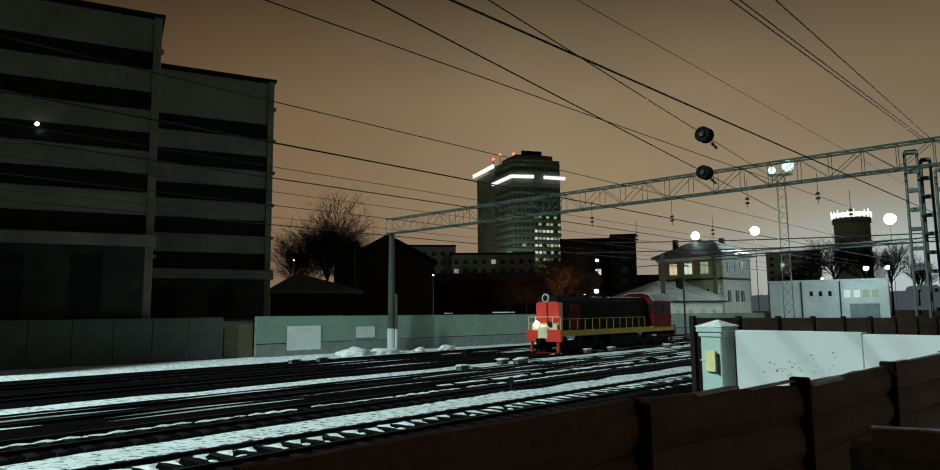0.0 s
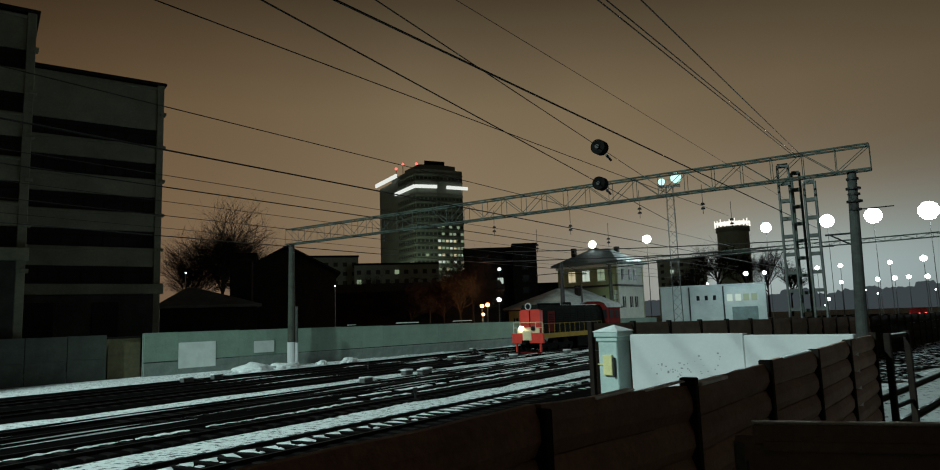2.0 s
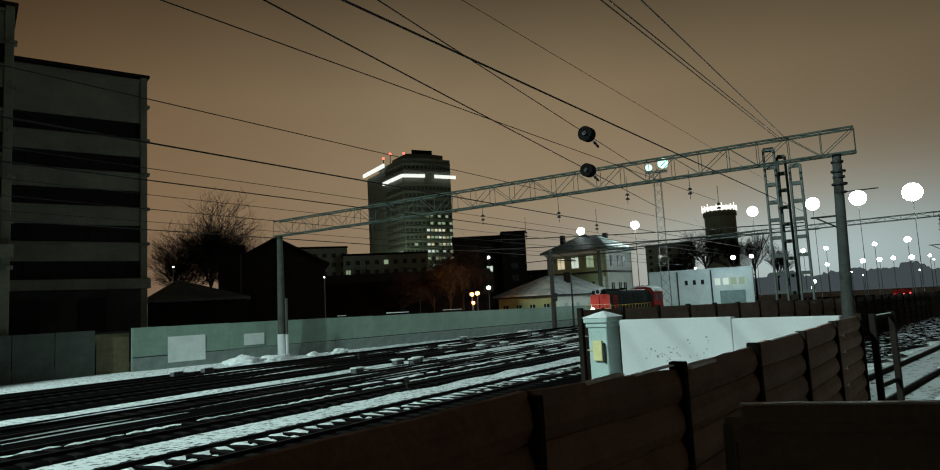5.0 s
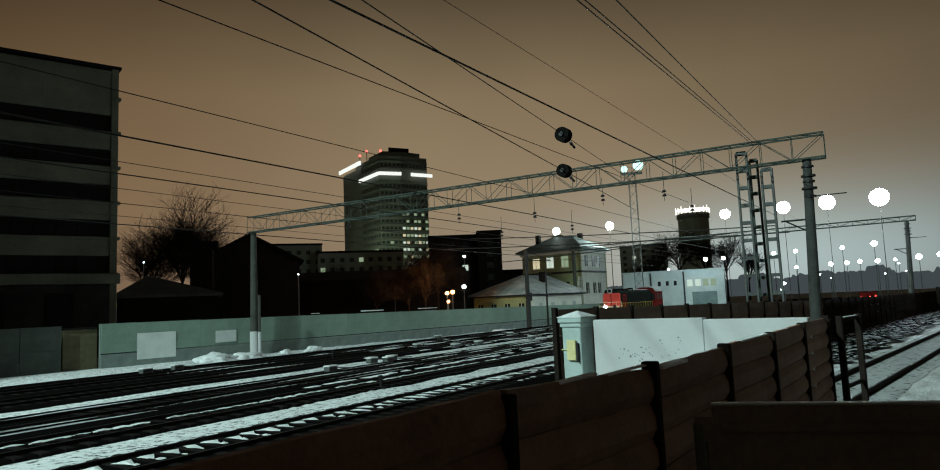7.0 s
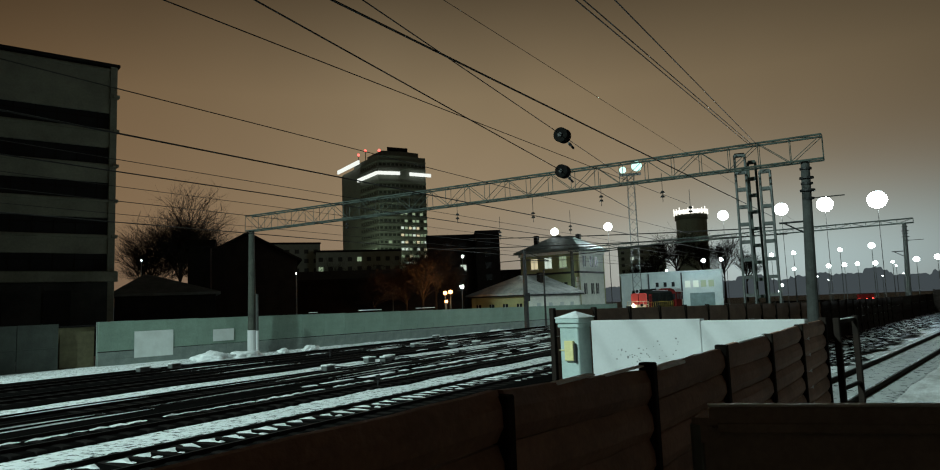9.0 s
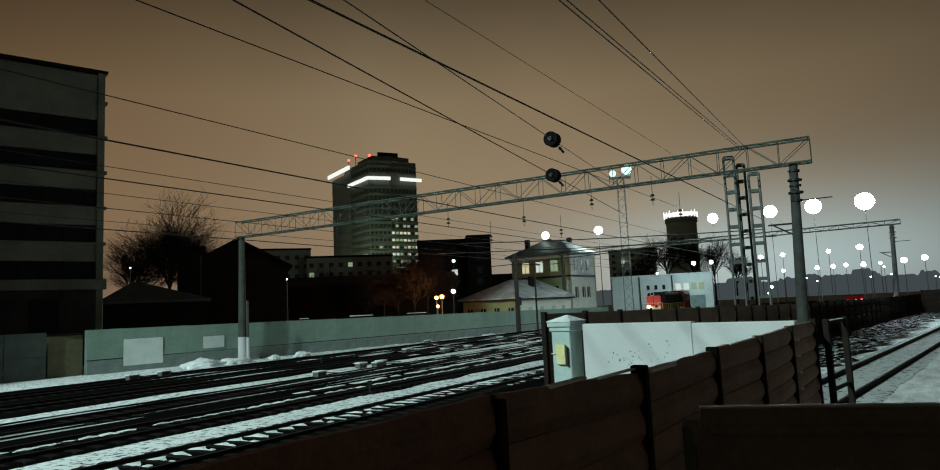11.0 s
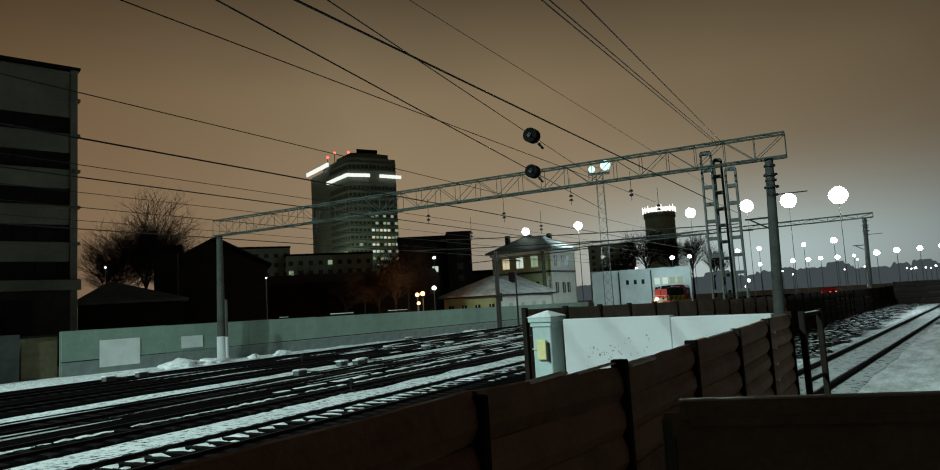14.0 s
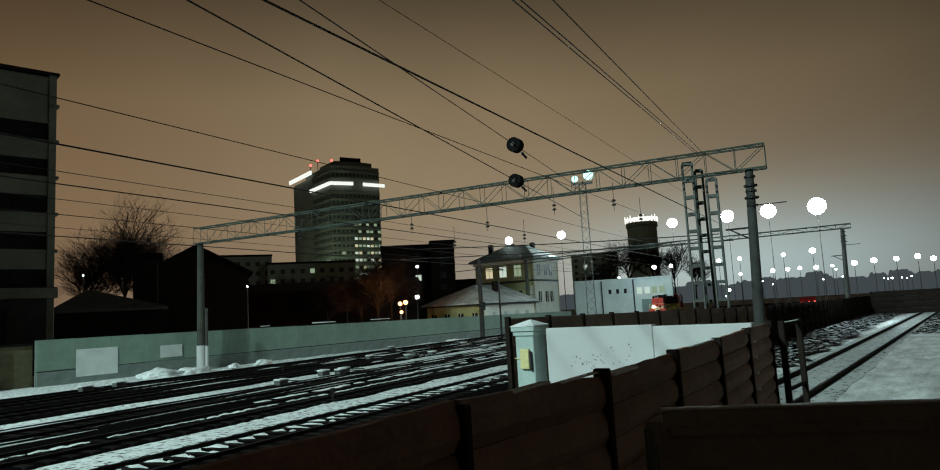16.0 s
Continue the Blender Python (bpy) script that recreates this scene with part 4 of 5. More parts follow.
def station_masts():
    m = thing("concrete_mast", pose(*B(16.15, 84)), "dark concrete catenary mast at the end of the grey fence", "mast")
    part("shaft", rods(((0, 0, -0.3), (0, 0, 9.6), 0.32, 0.24), seg=14), M["dark"], m)
    part("cable_box", boxes((-0.35, -0.75, 3.2, 0.35, -0.38, 4.2), bevel=0.03), M["dark"], m)
    part("cantilever", rods(((0, 0, 8.2), (3.4, 0.6, 8.2), 0.06)), M["dark"], m)
    part("stay", rods(((0, 0, 9.4), (3.2, 0.6, 8.25), 0.035)), M["dark"], m)
    n = thing("slim_mast", pose(*B(17.75, 88)), "slim dark pole in front of the station annex", "mast")
    part("pole", rods(((0, 0, -0.3), (0, 0, 7.2), 0.14, 0.10), seg=10), M["dark"], n)
    part("crossarm", rods(((-0.8, 0, 6.6), (0.8, 0, 6.6), 0.05)), M["dark"], n)
    y = thing("twin_arm_lamp", pose(*B(4.9, 93)), "unlit street lamp post with two curved arms", "street lamp")
    part("post", rods(((0, 0, -0.3), (0, 0, 7.9), 0.09, 0.06)), M["concrete"], y)
    for sx in (-1, 1):
        pts = [(sx * 2.6 * (1 - math.cos(a)) , 0, 7.9 + 1.0 * math.sin(a)) for a in (math.pi / 2 * i / 6 for i in range(7))]
        part("curved_arm", tube(bmesh.new(), pts, 0.06), M["concrete"], y)


station_masts()


def lattice_mast(place, rz, w0, w1, height, step, label, mat_key="steel"):
    m = thing("lattice_mast", pose(*place, 0, 0, rz), label, "lattice mast", "lattice masts")
    for sx in (-1, 1):
        for sy in (-1, 1):
            part("leg", rods(((sx * w0, sy * w0 * 0.7, -0.2), (sx * w1, sy * w1 * 0.7, height), 0.07), seg=6), M[mat_key], m)
    k = int(height / step)
    for i in range(k + 1):
        z = height * i / k
        w = w0 + (w1 - w0) * i / k
        part("batten", boxes((-w, -w * 0.7 - 0.03, z - 0.09, w, -w * 0.7 + 0.03, z + 0.09), (-w, w * 0.7 - 0.03, z - 0.09, w, w * 0.7 + 0.03, z + 0.09)), M[mat_key], m)
    return m


# first and third take a lighter steel for the lamplight on their battens
lattice_mast(B(34.0, 41.0), -34, 0.30, 0.27, 11.0, 0.92, "tall battened lattice mast carrying the anchored wires", "steel_dark")
lattice_mast(B(34.85, 42.0), -34, 0.24, 0.20, 10.7, 0.92, "second leg of the battened lattice mast")
lattice_mast(B(35.75, 41.4), -34, 0.30, 0.27, 10.0, 0.92, "shorter battened lattice mast beside the tall one", "steel_dark")


# ================= wires =================
def wire(p, q, r, drop=0.25, label="dark overhead wire along the tracks", k=12):
    bm = tube(bmesh.new(), sag(p, q, drop, k), r)
    ob = new("overhead_wire", mesh_of(bm, "overhead_wire", M["wire"]))
    return tagged(ob, label, "wire", "overhead wires")


def along(p, q, back, ahead):
    """The wire through two places, drawn out behind and ahead (metres)."""
    p, q = Vector(p), Vector(q)
    w = (q - p).normalized()
    return p - w * back, q + w * ahead


for d, s0, s1, r in ((10.15, -20, 40, 0.013), (7.7, -14, 52, 0.024), (6.35, -14, 60, 0.006), (15.1, -30, 60, 0.014), (18.9, -30, 100, 0.028),
                     (22.1, -30, 90, 0.013), (24.0, -30, 110, 0.024), (26.75, -30, 100, 0.013), (30.2, -30, 120, 0.018), (37.0, -30, 120, 0.030), (34.0, -30, 110, 0.014)):
    drift = -0.0155 if d == 7.7 else 0.0
    wire(T(s0, d + drift * (s0 - 21), 8.5), T(s1, d + drift * (s1 - 21), 8.5), r, 0.05)
# the two wires that carry the round weights, and the bundle anchored on the lattice mast
for p, q, r in ((B(2.93, 12.6, 3.1 + 0.4706 * 12.6), B(19.92, 26.0, 3.1 + 0.2468 * 26.0), 0.014), (B(-6.16, 12.6, 3.1 + 0.4596 * 12.6), B(19.81, 29.0, 3.1 + 0.1919 * 29.0), 0.018)):
    a, b = along(p, q, 16, 14)
    wire(a, b, r, 0.0, "overhead wire with a round weight", 2)
for az, el, end in ((21.29, 0.4636, 34.95), (21.97, 0.4622, 35.15), (24.70, 0.4557, 35.45)):
    a, b = along(B(az, 13.5, 3.1 + el * 13.5), B(end, 40.7, 11.36), 14, 0)
    wire(a, b, 0.015, 0.0, "anchor wire running up from the lattice mast", 2)
for p, q in ((B(11.5, 72, 3.1 + 0.097 * 72), B(36, 60, 3.1 + 0.0885 * 60)), (B(9.5, 74, 3.1 + 0.083 * 74), B(37, 62, 3.1 + 0.078 * 62)), (B(14, 78, 3.1 + 0.060 * 78), B(33, 66, 3.1 + 0.083 * 66))):
    wire(p, q, 0.045, 0.15, "cross-span wire between the masts")


def wire_weight(place, label):
    t = thing("wire_weight", pose(*place, 0, 0, 46), label, "wire weight", "round weights on the wires")
    bm = bmesh.new()
    rod(bm, (-0.20, 0, 0), (0.20, 0, 0), 0.29, seg=20)
    bmesh.ops.bevel(bm, geom=[e for e in bm.edges if len(e.link_faces) == 2 and e.calc_face_angle(0) > 1], offset=0.06, segments=2, affect="EDGES")
    part("drum", bm, M["black"], t)
    part("hub", rods(((-0.26, 0, 0), (0.26, 0, 0), 0.09)), M["dark"], t)
    part("strain_insulator", rods(((0.75, 0.06, -0.16), (0.95, 0.08, -0.2), 0.06), ((1.05, 0.09, -0.22), (1.25, 0.1, -0.27), 0.05)), M["dark"], t)


wire_weight(B(19.92, 26.0, 3.1 + 0.2468 * 26.0), "dark round weight hanging on an upper wire")
wire_weight(B(19.81, 29.0, 3.1 + 0.1919 * 29.0), "dark round weight on a lower wire by the portal")


def insulator(place, label="small dark hanging insulator under the portal"):
    t = thing("insulator", pose(*place), label, "insulator", "hanging insulators")
    part("stem", rods(((0, 0, -0.55), (0, 0, 1.6), 0.02)), M["dark"], t)
    for z in (0.12, -0.2):
        part("cap", rods(((0, 0, z), (0, 0, z + 0.14), 0.17, 0.10), seg=10), M["dark"], t)


for az, el, r in ((27.9, 0.1468, 50), (22.9, 0.147, 52), (10.6, 0.131, 55), (17.1, 0.128, 54), (30.0, 0.122, 55), (20.2, 0.106, 60), (1.2, 0.121, 58), (14.2, 0.102, 60)):
    insulator(B(az, r, 3.1 + el * r))


# ================= lamps =================
def floodlight_mast(place, height, rz, heads, label, key="lamp_white", head_r=0.6, spread=1.0, pole_r=0.08):
    """A pole with round floodlights on a crossarm that faces the viewer's side."""
    t = thing("floodlight_mast", pose(*place, 0, 0, rz), label, "floodlight mast", "yard lamps")
    part("pole", rods(((0, 0, -0.3), (0, 0, height), pole_r, pole_r * 0.6), seg=10), M["wire"], t)
    part("crossarm", boxes((-spread, -0.06, height - 0.06, spread, 0.06, height + 0.06)), M["steel_dark"], t)
    for i in range(heads):
        x = 0 if heads == 1 else -spread + 2 * spread * i / (heads - 1)
        hd = part("lamp_head", rods(((x, 0.15, height + head_r * 0.6), (x, -0.25, height + head_r * 0.5), head_r * 0.7, head_r), seg=20), M["dark"], t)
        bm = bmesh.new()
        ball(bm, (x, -0.26, height + head_r * 0.5), head_r * 0.97, 32, 16, (1, 0.45, 1))
        part("lens", bm, M[key], hd, "glaring white lens")
    return t


for az, r, z, hr, w in ((32.44, 92, 13.2, 0.66, 3000), (36.71, 84, 12.5, 0.74, 3500), (39.73, 78, 11.95, 0.80, 4000), (43.13, 72, 11.25, 0.84, 4000)):
    floodlight_mast(B(az, r), z - hr * 0.5, -az, 1, "tall yard mast with a glaring white floodlight", "lamp_white", hr, 0.5, 0.04)
    x, y, zz = B(az, r - 1.8, z)
    bulb("yard_lamp_light", (x, y, zz + 0.3), w, (0.80, 0.97, 1.0), 0.8)
for az, el, r, hr in ((18.84, 0.1016, 118, 0.66), (23.31, 0.1044, 116, 0.72)):
    floodlight_mast(B(az, r), 3.1 + el * r - 0.3, -az, 1, "yard mast with a bright white lamp by the station house", "lamp_white", hr, 0.4)
    x, y, zz = B(az, r - 1.5, 3.1 + el * r)
    bulb("station_lamp_light", (x, y, zz), 3800, (0.85, 1.0, 0.95), 0.6)


# unseen green-white fill added to brighten the tower's lower front
bulb("tower_fill_light", B(1.5, 318, 12.0), 34000, (0.80, 1.0, 0.72), 0.5)
# cool fill added before the depot wall; its street lamps stand farther back
bulb("depot_fill_light", B(30.4, 128, 11.0), 3000, (0.70, 0.92, 1.0), 0.5)


def lamp_tower():
    t = thing("lamp_tower", pose(*B(25.4, 120), 0, 0, -25), "tall slender lattice lamp tower with a floodlight platform", "lamp tower")
    bm = bmesh.new()
    for sx in (-1, 1):
        for sy in (-1, 1):
            rod(bm, (sx * 0.75, sy * 0.75, -0.3), (sx * 0.5, sy * 0.5, 24.6), 0.07, seg=5)
    for i in range(16):
        z = 1.55 * i
        for sx in (-1, 1):
            rod(bm, (sx * 0.7, -0.7, z), (-sx * 0.65, -0.65, z + 1.5), 0.04, seg=4)
            rod(bm, (sx * 0.68, -0.7, z), (sx * 0.68, 0.7, z + 1.5), 0.04, seg=4)
    part("lattice", bm, M["steel_dark"], t)
    part("platform", boxes((-1.8, -0.8, 24.6, 1.8, 0.8, 24.8), bevel=0.02), M["steel_dark"], t)
    part("railing", rods(((-1.8, -0.8, 25.7), (1.8, -0.8, 25.7), 0.03), ((-1.8, -0.8, 24.8), (-1.8, -0.8, 25.7), 0.03), ((1.8, -0.8, 24.8), (1.8, -0.8, 25.7), 0.03), ((0, -0.8, 24.8), (0, -0.8, 25.7), 0.03)), M["steel_dark"], t)
    for x, z, r in ((1.15, 25.9, 0.95), (-1.25, 25.4, 0.62)):
        hd = part("lamp_head", rods(((x, -0.6, z), (x, -1.0, z), r * 0.8, r), seg=16), M["dark"], t)
        part("lens", ball(bmesh.new(), (x, -1.0, z), r * 0.95, 16, 8, (1, 0.4, 1)), M["lamp_cyan"], hd, "greenish-white floodlight lens")


lamp_tower()


def street_lamp(az, el, r, hr, key="lamp_soft", label="distant street lamp with a small bright head"):
    z = 3.1 + el * r
    t = thing("street_lamp", pose(*B(az, r), 0, 0, -az), label, "street lamp", "distant station lamps")
    part("pole", rods(((0, 0.2, -0.3), (0, 0.2, z), 0.09, 0.05), seg=6), M["steel_dark"], t)
    hd = part("lamp_head", boxes((-hr * 0.9, -0.3, z + hr * 0.2, hr * 0.9, 0.35, z + hr * 0.8), bevel=0.05), M["dark"], t)
    part("lens", ball(bmesh.new(), (0, -0.3, z), hr, 14, 8, (1, 0.6, 0.9)), M[key], hd)


for az, el, r, hr in ((35.74, 0.051, 190, 0.9), (37.3, 0.052, 190, 0.9), (37.25, 0.0305, 200, 0.8), (38.4, 0.031, 200, 0.5), (39.6, 0.032, 180, 0.9), (40.45, 0.0525, 175, 0.8),
                      (40.65, 0.0325, 180, 0.85), (41.5, 0.033, 180, 0.8), (42.5, 0.055, 160, 1.05), (42.62, 0.0325, 175, 0.9), (43.7, 0.033, 180, 0.6), (45.15, 0.0345, 150, 0.9), (46.4, 0.036, 150, 0.9),
                      (30.7, 0.0485, 170, 0.85), (32.05, 0.0485, 170, 0.75), (47.8, 0.036, 150, 0.8), (49.1, 0.037, 150, 0.85), (43.9, 0.028, 210, 0.4), (47.4, 0.012, 220, 0.5), (48.6, 0.013, 220, 0.4), (36.3, 0.0095, 160, 0.6), (36.1, 0.0015, 160, 0.45),
                      (27.8, 0.037, 170, 0.4), (50.0, 0.033, 150, 0.8), (46.9, 0.0125, 230, 0.3), (47.15, 0.0115, 230, 0.3), (48.0, 0.012, 225, 0.32), (48.3, 0.011, 225, 0.26), (38.8, 0.019, 200, 0.3), (39.5, 0.014, 190, 0.28), (43.0, 0.016, 200, 0.3), (44.3, 0.018, 200, 0.28), (35.2, 0.013, 180, 0.25)):
    street_lamp(az, el, r, hr * 0.62)
for az, el, r, hr in ((9.32, 0.0175, 84, 0.42), (9.78, 0.0188, 84.5, 0.46), (9.4, 0.005, 84, 0.34)):
    street_lamp(az, el, r, hr * 0.62, "lamp_orange", "street lamp with a warm orange sodium head")
bulb("sodium_light", B(8.5, 80.5, 5.6), 1500, (1.0, 0.40, 0.12), 0.3)
# the second, at 10.9 degrees, stands in for a lit office window
for az, el, r, hr, key in ((10.77, 0.026, 91, 0.30, "lamp_soft"), (10.9, 0.071, 166, 0.36, "lamp_soft"), (-3.0, 0.0531, 78, 0.09, "lamp_soft"), (-14.59, 0.0745, 100, 0.09, "lamp_soft")):
    street_lamp(az, el, r, hr, key)


def parked_vehicle(place, rz, label):
    c = thing("parked_van", pose(*place, 0, 0, rz), label, "van", "parked vans")
    part("body", boxes((-2.4, -0.95, 0.45, 2.4, 0.95, 1.3), (-2.3, -0.9, 1.303, 1.2, 0.9, 2.2), bevel=0.08), M["red_dark"], c)
    for x in (-1.5, 1.5):
        for y in (-0.9, 0.9):
            part("wheel", rods(((x, y - 0.1, 0.35), (x, y + 0.1, 0.35), 0.35), seg=14), M["black"], c)
    for y in (-0.65, 0.65):
        part("tail_light", ball(bmesh.new(), (-2.42, y, 1.1), 0.28, 8, 6), M["lamp_red"], c, "lit red tail light")


parked_vehicle(B(41.6, 150), 50, "red van with lit tail lights on the station road")
parked_vehicle(B(42.0, 156), 50, "red van with lit tail lights beyond another")

# ================= brown fences, wall and pillar =================
def fence_plate(x0, x1, a, b, rise, wear, seed):
    """A bowed horizontal plate from height a to b; b may differ at the far end by rise."""
    bm = bmesh.new()
    h = b - a
    k = 8 if wear else 1
    rows = []
    for i in range(k + 1):
        q = i / k
        lift = rise * q + wear * noise.noise((3.1 * q * (x1 - x0), seed, 0))
        pts = ((-0.01, a), (0.04, a), (0.04, b - 0.012), (-0.015, b - 0.012), (-0.055, b - h * 0.35), (-0.06, a + h * 0.3))
        rows.append([bm.verts.new((x0 + (x1 - x0) * q, y, z + lift)) for y, z in pts])
    for p, q in zip(rows, rows[1:]):
        for i in range(6):
            bm.faces.new((p[i], p[(i + 1) % 6], q[(i + 1) % 6], q[i]))
    bm.faces.new(rows[0][::-1])
    bm.faces.new(rows[-1])
    return bm


def brown_fence(start, heading, spans, z0, tops, plates, label, mat_key="brown", post_h=0.04, post_w=0.08, wear=0.0, posts=()):
    """Spans of bowed plates between posts; tops gives the height at both ends of each span."""
    f = thing("brown_fence", pose(*start, 0, 0, 90 - heading), label, "fence", "brown fences", "structure")
    x = 0.0
    for i, n in enumerate(spans):
        ta, tb = tops[i]
        plate_h = (ta - z0) / plates
        for j in range(plates):
            a = z0 + j * plate_h
            part("fence_plate", fence_plate(x + 0.03, x + n - 0.03, a, a + plate_h, (tb - ta) * (j + 1) / plates, wear, i + 0.37 * j), M[mat_key], f)
        hi = posts[i] if i < len(posts) else ta + post_h
        part("fence_post", boxes((x - post_w, -0.09, z0 - 0.1, x + post_w, 0.05, hi), bevel=0.01), M["brown_post"], f)
        x += n
    part("fence_post", boxes((x - post_w, -0.09, z0 - 0.1, x + post_w, 0.05, tops[-1][1] + post_h), bevel=0.01), M["brown_post"], f)
    return f


def falling(top, drop, k):
    return [(top - drop * i, top - drop * (i + 1)) for i in range(k)]


# the near fence, with the snow that lies on its top
NX, NY = math.sin(radians(46.6)), math.cos(radians(46.6))


def N(s, d=2.22, z=0.0):
    """Along and across the near fence."""
    return (NX * s - NY * d, NY * s + NX * d, z)


near = brown_fence(N(-6.2), 46.6, (2.4, 2.4, 2.4, 2.4, 2.4, 2.4, 2.5, 2.6, 2.9), 0.1,
                   ((2.62, 2.62), (2.62, 2.60), (2.60, 2.59), (2.59, 2.60), (2.60, 2.475), (2.47, 2.485), (2.51, 2.475), (2.49, 2.50), (2.515, 2.49)),
                   8, "brown slatted fence with dark posts and a little snow on top", post_w=0.045, wear=0.012,
                   posts=(2.60, 2.60, 2.58, 2.57, 2.56, 2.53, 2.515, 2.50, 2.515))
part("top_snow", boxes((10.3, -0.03, 2.53, 10.9, 0.045, 2.55), (11.1, -0.03, 2.50, 11.9, 0.045, 2.512), (12.2, -0.07, 2.44, 12.9, 0.045, 2.472), (15.2, -0.03, 2.47, 16.7, 0.045, 2.495), bevel=0.008), M["snow"], near, "thin snow along the top")
brown_fence(F(15.7, 10.4), 51.8, [2.25] * 13, -0.1, falling(2.86, 0.032, 13), 4, "long brown fence beyond the white wall", "brown_old", post_w=0.07)
# the two farther lengths take the post colour, shade put into the paint
brown_fence(F(45.2, 10.4), 51.8, [2.25] * 11, -0.1, falling(2.44, 0.012, 11), 4, "fence beyond the concrete mast, its shade put into a near-black colour", "brown_post")
brown_fence(F(69.8, 10.4), 51.8, [6.0] * 14, -0.1, falling(2.30, 0.008, 14), 3, "fence running on along the siding, coloured near-black for shade", "brown_post")


def siding_end():
    """Stand-in fence, dark ground sheet and planks where the siding runs into the dark."""
    # added fence that stands for the dark growth closing the siding
    brown_fence(F(96, 9.8), 51.8 + 98, [2.5] * 16, -0.1, falling(2.75, 0.0, 16), 4, "dark board fence added in place of dark growth at the siding end", "brown_post", 0.05)
    # near-black sheet for bare and unlit ground, the shade put into its colour
    bm = bmesh.new()
    for d0, d1, far in ((6.6, 10.3, 31.0), (-14.0, 3.3, 52.0)):
        prev = None
        for i in range(240):
            s = far + 0.5 * i
            edge = 0.9 * noise.noise((s * 0.4, d0, 3)) + 0.7 * noise.noise((s * 1.7, d0, 5))
            cur = [bm.verts.new((s, d0 + (edge if d0 > 0 else 0), 0.075)), bm.verts.new((s, d1 + (0 if d0 > 0 else 0.4 * edge), 0.075))]
            if prev:
                bm.faces.new((prev[0], cur[0], cur[1], prev[1]))
            prev = cur
    bmesh.ops.recalc_face_normals(bm, faces=bm.faces)
    ob = new("ground_dark", mesh_of(bm, "ground_dark", snow_ground_material("dark_ground_and_shade", 0.535, (0.7, 1.1, 1), 2.2)))
    ob.matrix_basis = pose(0, 0, 0, 0, 0, 38.2)
    tagged(ob, "dark sheet for bare and unlit ground with scraps of snow along the siding", "ground", kind="structure")
    rnd = random.Random(9)
    plank = mesh_of(boxes((-0.9, -0.08, 0, 0.9, 0.08, 0.06), bevel=0.008), "old_plank", M["brown_post"])
    for i in range(9):
        ob = new("old_plank", plank)
        ob.matrix_basis = pose(*F(27 + 2.2 * i + rnd.uniform(-0.6, 0.6), rnd.uniform(7.0, 9.2), 0.02), 0, rnd.uniform(0, 4), rnd.uniform(0, 180))
        tagged(ob, "dark old plank lying in the snow by the siding", "plank", "planks beside the siding")


siding_end()


def open_bay():
    g = thing("open_fence_bay", pose(*B(39.75, 16.2), 0, 0, math.degrees(math.atan2(B(40.95, 17.6)[1] - B(39.75, 16.2)[1], B(40.95, 17.6)[0] - B(39.75, 16.2)[0]))), "empty bay of the brown fence with two bare rails", "fence bay", kind="structure")
    n = (Vector(B(40.95, 17.6)) - Vector(B(39.75, 16.2))).length
    for x in (0.0, n):
        part("bay_post", boxes((x - 0.06, -0.07, -0.1, x + 0.06, 0.05, 2.52), bevel=0.012), M["brown_post"], g)
    for z in (2.40, 1.0, 0.35):
        part("bay_rail", boxes((0.086, -0.03, z, n - 0.086, 0.03, z + 0.07)), M["brown_post"], g)
    part("rail_snow", boxes((0.086, -0.03, 2.473, n - 0.086, 0.03, 2.49), bevel=0.004), M["snow"], g)


open_bay()


